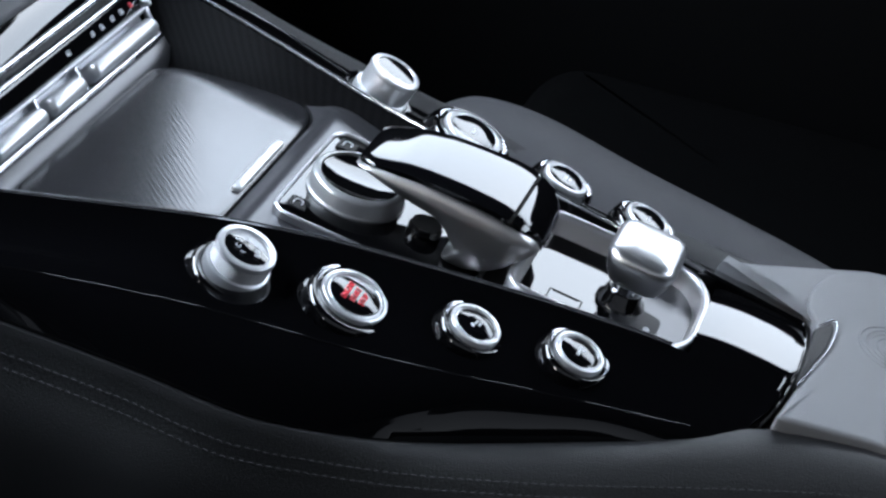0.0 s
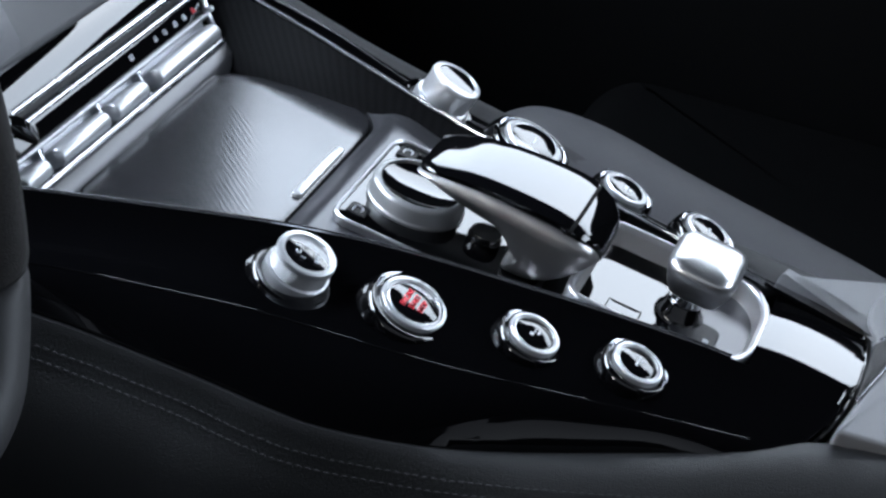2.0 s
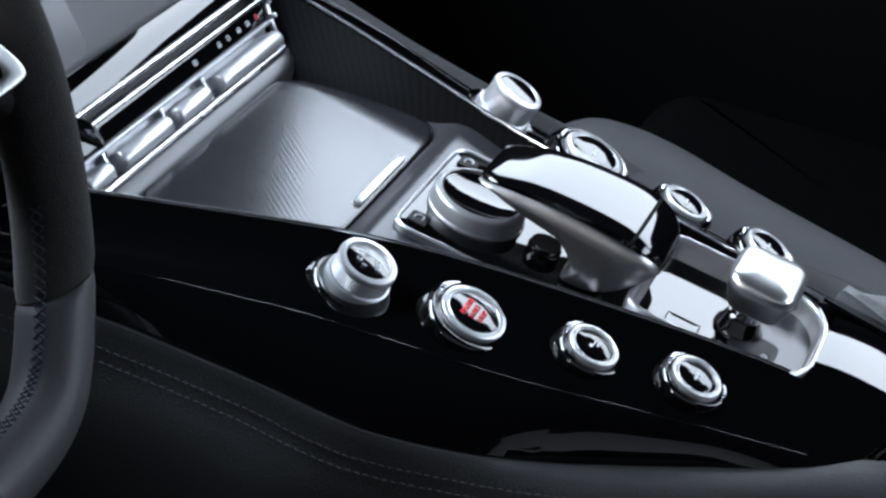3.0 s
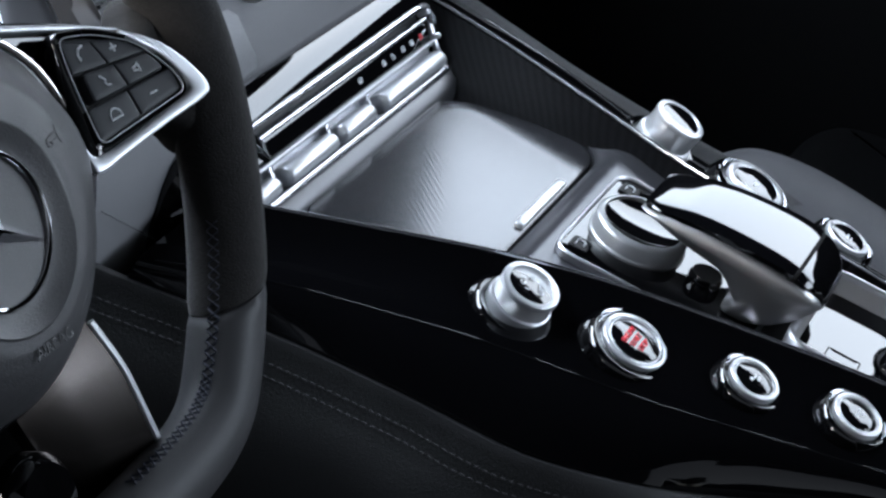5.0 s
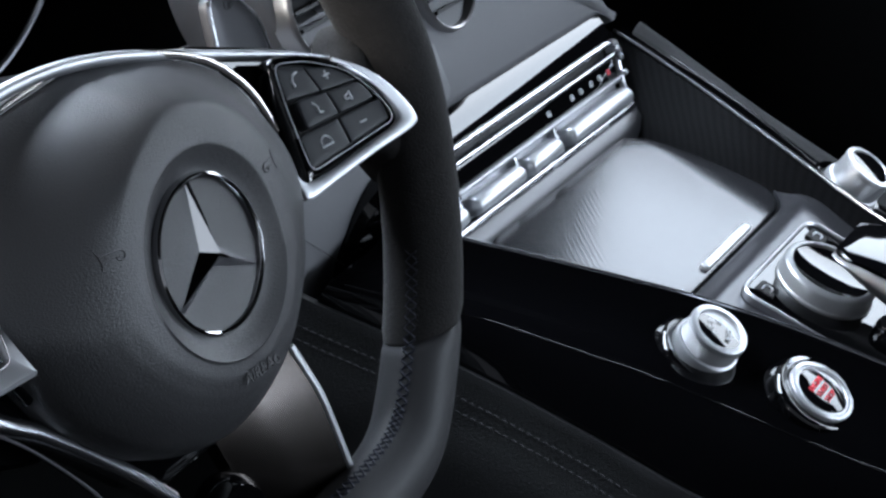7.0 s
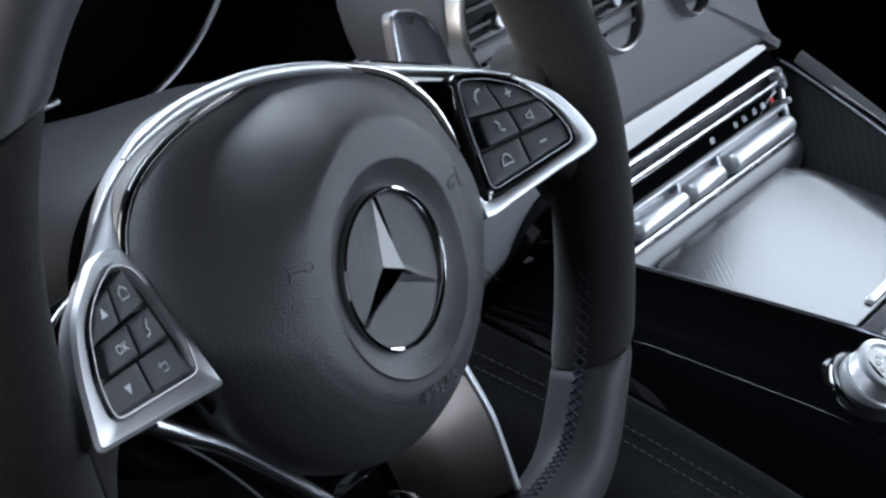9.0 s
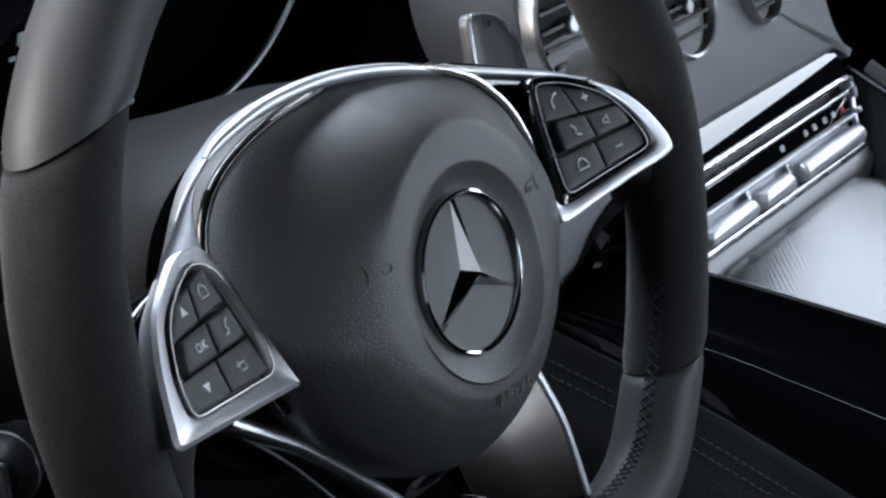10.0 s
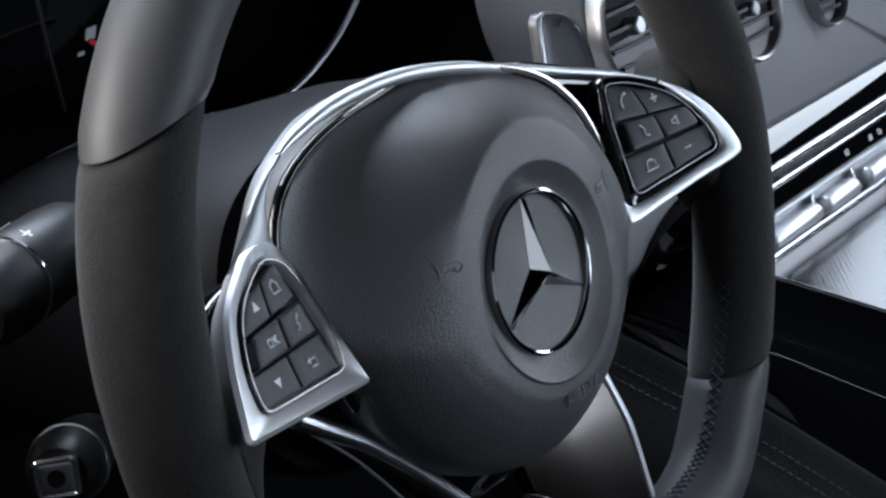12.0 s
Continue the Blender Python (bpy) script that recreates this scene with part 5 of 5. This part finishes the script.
part("pod_filler", slab(rounded([(0.060, 0.064), (0.125, 0.0430), (0.100, 0.0), (0.070, -0.006), (0.066, 0.036)], 0.004, 4), -0.030, -0.0100, 0.002), PIANO, wheel, "black filler beside the key pad")

# lower spoke: a broad satin blade on one side, a slim one seen along its edge on the other
blade = []
for y, xo, xi, h in ((-0.058, 0.064, 0.028, -0.012), (-0.0706, 0.0690, 0.0260, -0.008), (-0.082, 0.0710, 0.0255, -0.0065), (-0.0923, 0.0723, 0.0270, -0.0055), (-0.107, 0.0738, 0.031, -0.005), (-0.1222, 0.0752, 0.038, -0.005), (-0.140, 0.077, 0.046, -0.005)):
    blade.append([(xo, y, h - 0.012), (xo, y, h), (xo - 0.0012, y, h + 0.0008), (0.75 * xo + 0.25 * xi, y, h - 0.0035), (0.5 * xo + 0.5 * xi, y, h - 0.0078), (0.22 * xo + 0.78 * xi, y, h - 0.0130), (xi, y, h - 0.0190), (xi, y, h - 0.026)])
part("lower_spoke", loft(blade), BLADE, wheel, "satin metal lower spoke", sharp=40)
part("spoke_edge", sweep(smooth_path([(0.0665, -0.064, -0.0085), (0.0705, -0.082, -0.0058), (0.0722, -0.0935, -0.0048), (0.0750, -0.123, -0.0042), (0.0768, -0.139, -0.0042)], 6), circle(0.0017, 8)), RING, wheel, "bright spoke edge")
slim = smooth_path([(-0.1000, -0.0145, -0.008), (-0.0840, -0.0262, -0.008), (-0.0704, -0.0363, -0.008), (-0.0505, -0.0548, -0.008), (-0.0319, -0.0735, -0.009), (-0.020, -0.087, -0.010)], 8)
part("slim_spoke", sweep(slim, [(-0.0034, -0.006), (-0.0034, -0.0016), (-0.0024, 0.0004), (-0.0008, 0.0014), (0.0010, 0.0014), (0.0024, 0.0002), (0.0032, -0.0018), (0.0032, -0.006)]), SILVER, wheel, "slim satin metal spoke edge")
part("shell_edge", sweep(smooth_path([(-0.0961, -0.0200, -0.012), (-0.0761, -0.0395, -0.012), (-0.0581, -0.0620, -0.012), (-0.050, -0.076, -0.012)], 8), circle(0.0006, 8)), DARK_SILVER, wheel, "thin metal shell edge")
shell = rounded([(-0.104, -0.010), (-0.070, 0.0), (0.060, 0.0), (0.072, -0.018), (0.060, -0.058), (0.030, -0.080), (-0.024, -0.082), (-0.052, -0.054), (-0.080, -0.029)], 0.008, 5)
part("lower_shell", slab(shell, -0.030, -0.012, 0.003), PIANO, wheel, "gloss black lower shell")
part("spoke_cap", lathe([(0.020, -0.012), (0.019, -0.004), (0.015, 0.0), (0.0, 0.0015)], 40), PIANO, wheel, "gloss black cap", m=pose(0.008, -0.112, -0.006))

# shift paddle behind the wheel
o = rounded([(0.1020, 0.035), (0.1075, 0.0728), (0.1255, 0.0690), (0.1370, 0.0570), (0.1400, 0.032)], [0.003, 0.006, 0.014, 0.014, 0.004], 6)
pd = part("shift_paddle", slab(o, -0.036, -0.031, 0.0016), PADDLE, wheel, "dark satin metal shift paddle")
part("paddle_edge", sweep([(x, y, -0.0312) for x, y in grown(o, -0.0005)], circle(0.0010, 6), loop=True), SILVER, pd, "bright rounded edge")
lettering("paddle_word", "UP", 0.0050, PLASTIC, pd, pose(0.1195, 0.0655, -0.0310, 0, 0, -14), label="small dark letters")

# ---------------------------------------------------------------- steering column and stalks
column_ = thing("steering_column", WHL, "dark grained steering column shroud", "column shroud")
rings = []
for f_, z in ((0.80, -0.038), (0.97, -0.040), (1.0, -0.046), (1.0, -0.085), (0.92, -0.13), (0.85, -0.20)):
    rings.append([(f_ * math.copysign(abs(math.cos(t)) ** 0.75, math.cos(t)) * 0.096, f_ * math.copysign(abs(math.sin(t)) ** 0.75, math.sin(t)) * 0.066 + 0.004, z) for t in [2 * math.pi * k / 64 for k in range(64)]])
part("shroud", loft(rings), SHROUD, column_, "grained dark shroud", sharp=50)


def along(a, b, roll=0):
    a, b = Vector(a), Vector(b)
    q = (b - a).to_track_quat("Z", "Y")
    return Matrix.Translation(a) @ q.to_matrix().to_4x4() @ pose(0, 0, 0, 0, 0, roll)


stalk = thing("combination_stalk", WHL @ along((-0.1050, 0.0500, -0.092), (-0.1425, 0.0487, -0.080)), "black combination stalk with white symbols behind the wheel", "stalk")
part("lever", lathe([(0.0, -0.012), (0.0080, -0.0112), (0.0128, -0.008), (0.0150, -0.002), (0.0160, 0.008), (0.0164, 0.0382), (0.0160, 0.0390)], 40), PLASTIC, stalk, "black lever")
part("chrome_line", lathe([(0.0158, 0.0388), (0.0168, 0.0391), (0.0168, 0.0399), (0.0158, 0.0402)], 48), CHROME, stalk, "thin bright ring")
part("end_knob", lathe([(0.0160, 0.0402), (0.0164, 0.044), (0.0160, 0.060), (0.0145, 0.067), (0.0, 0.069)], 40), PLASTIC, stalk, "black turning end")
for a, z in ((200, 0.050), (235, 0.051), (165, 0.048), (200, 0.022), (150, 0.032)):
    mk = pose(0, 0, 0, 0, 0, a) @ pose(0.0163, 0, z, 0, 90, 0)
    part("symbol", box(-0.0022, 0.0022, -0.0004, 0.0004, 0, 0.0003), SYMBOL, stalk, "pale symbol", m=mk)
    part("symbol", box(-0.0004, 0.0004, -0.0022, 0.0022, 0, 0.0003), SYMBOL, stalk, "pale symbol", m=mk)

lever = thing("cruise_lever", WHL @ along((-0.1270, -0.0155, -0.0860), (-0.1609, -0.0109, -0.060)), "short black cruise lever with a chrome tip", "stalk")
part("lever", lathe([(0.0095, -0.012), (0.0115, 0.0), (0.0128, 0.012), (0.0134, 0.0225)], 36), PLASTIC, lever, "black lever")
part("chrome_line", lathe([(0.0130, 0.0222), (0.0138, 0.0226), (0.0138, 0.0232), (0.0130, 0.0236)], 40), CHROME, lever, "thin bright ring")
part("neck", lathe([(0.0132, 0.0236), (0.0126, 0.031), (0.0108, 0.037), (0.0092, 0.0395)], 36), PLASTIC, lever)
sq = rounded([(-0.0068, -0.0075), (0.0068, -0.0075), (0.0068, 0.0075), (-0.0068, 0.0075)], 0.003, 5)
part("tip_ring", ring_frame(sq, grown(sq, -0.0018), 0.0385, 0.0436, 0.0008), SILVER, lever, "chrome square tip ring")
part("tip_key", slab(grown(sq, -0.0016), 0.0385, 0.0430, 0.001), DARK_SILVER, lever, "grey tip key")
part("tip_dimple", lathe([(0.0030, 0.0428), (0.0030, 0.0433), (0.0024, 0.0432), (0.0, 0.0431)], 28), PLASTIC, lever, "round dark dimple")
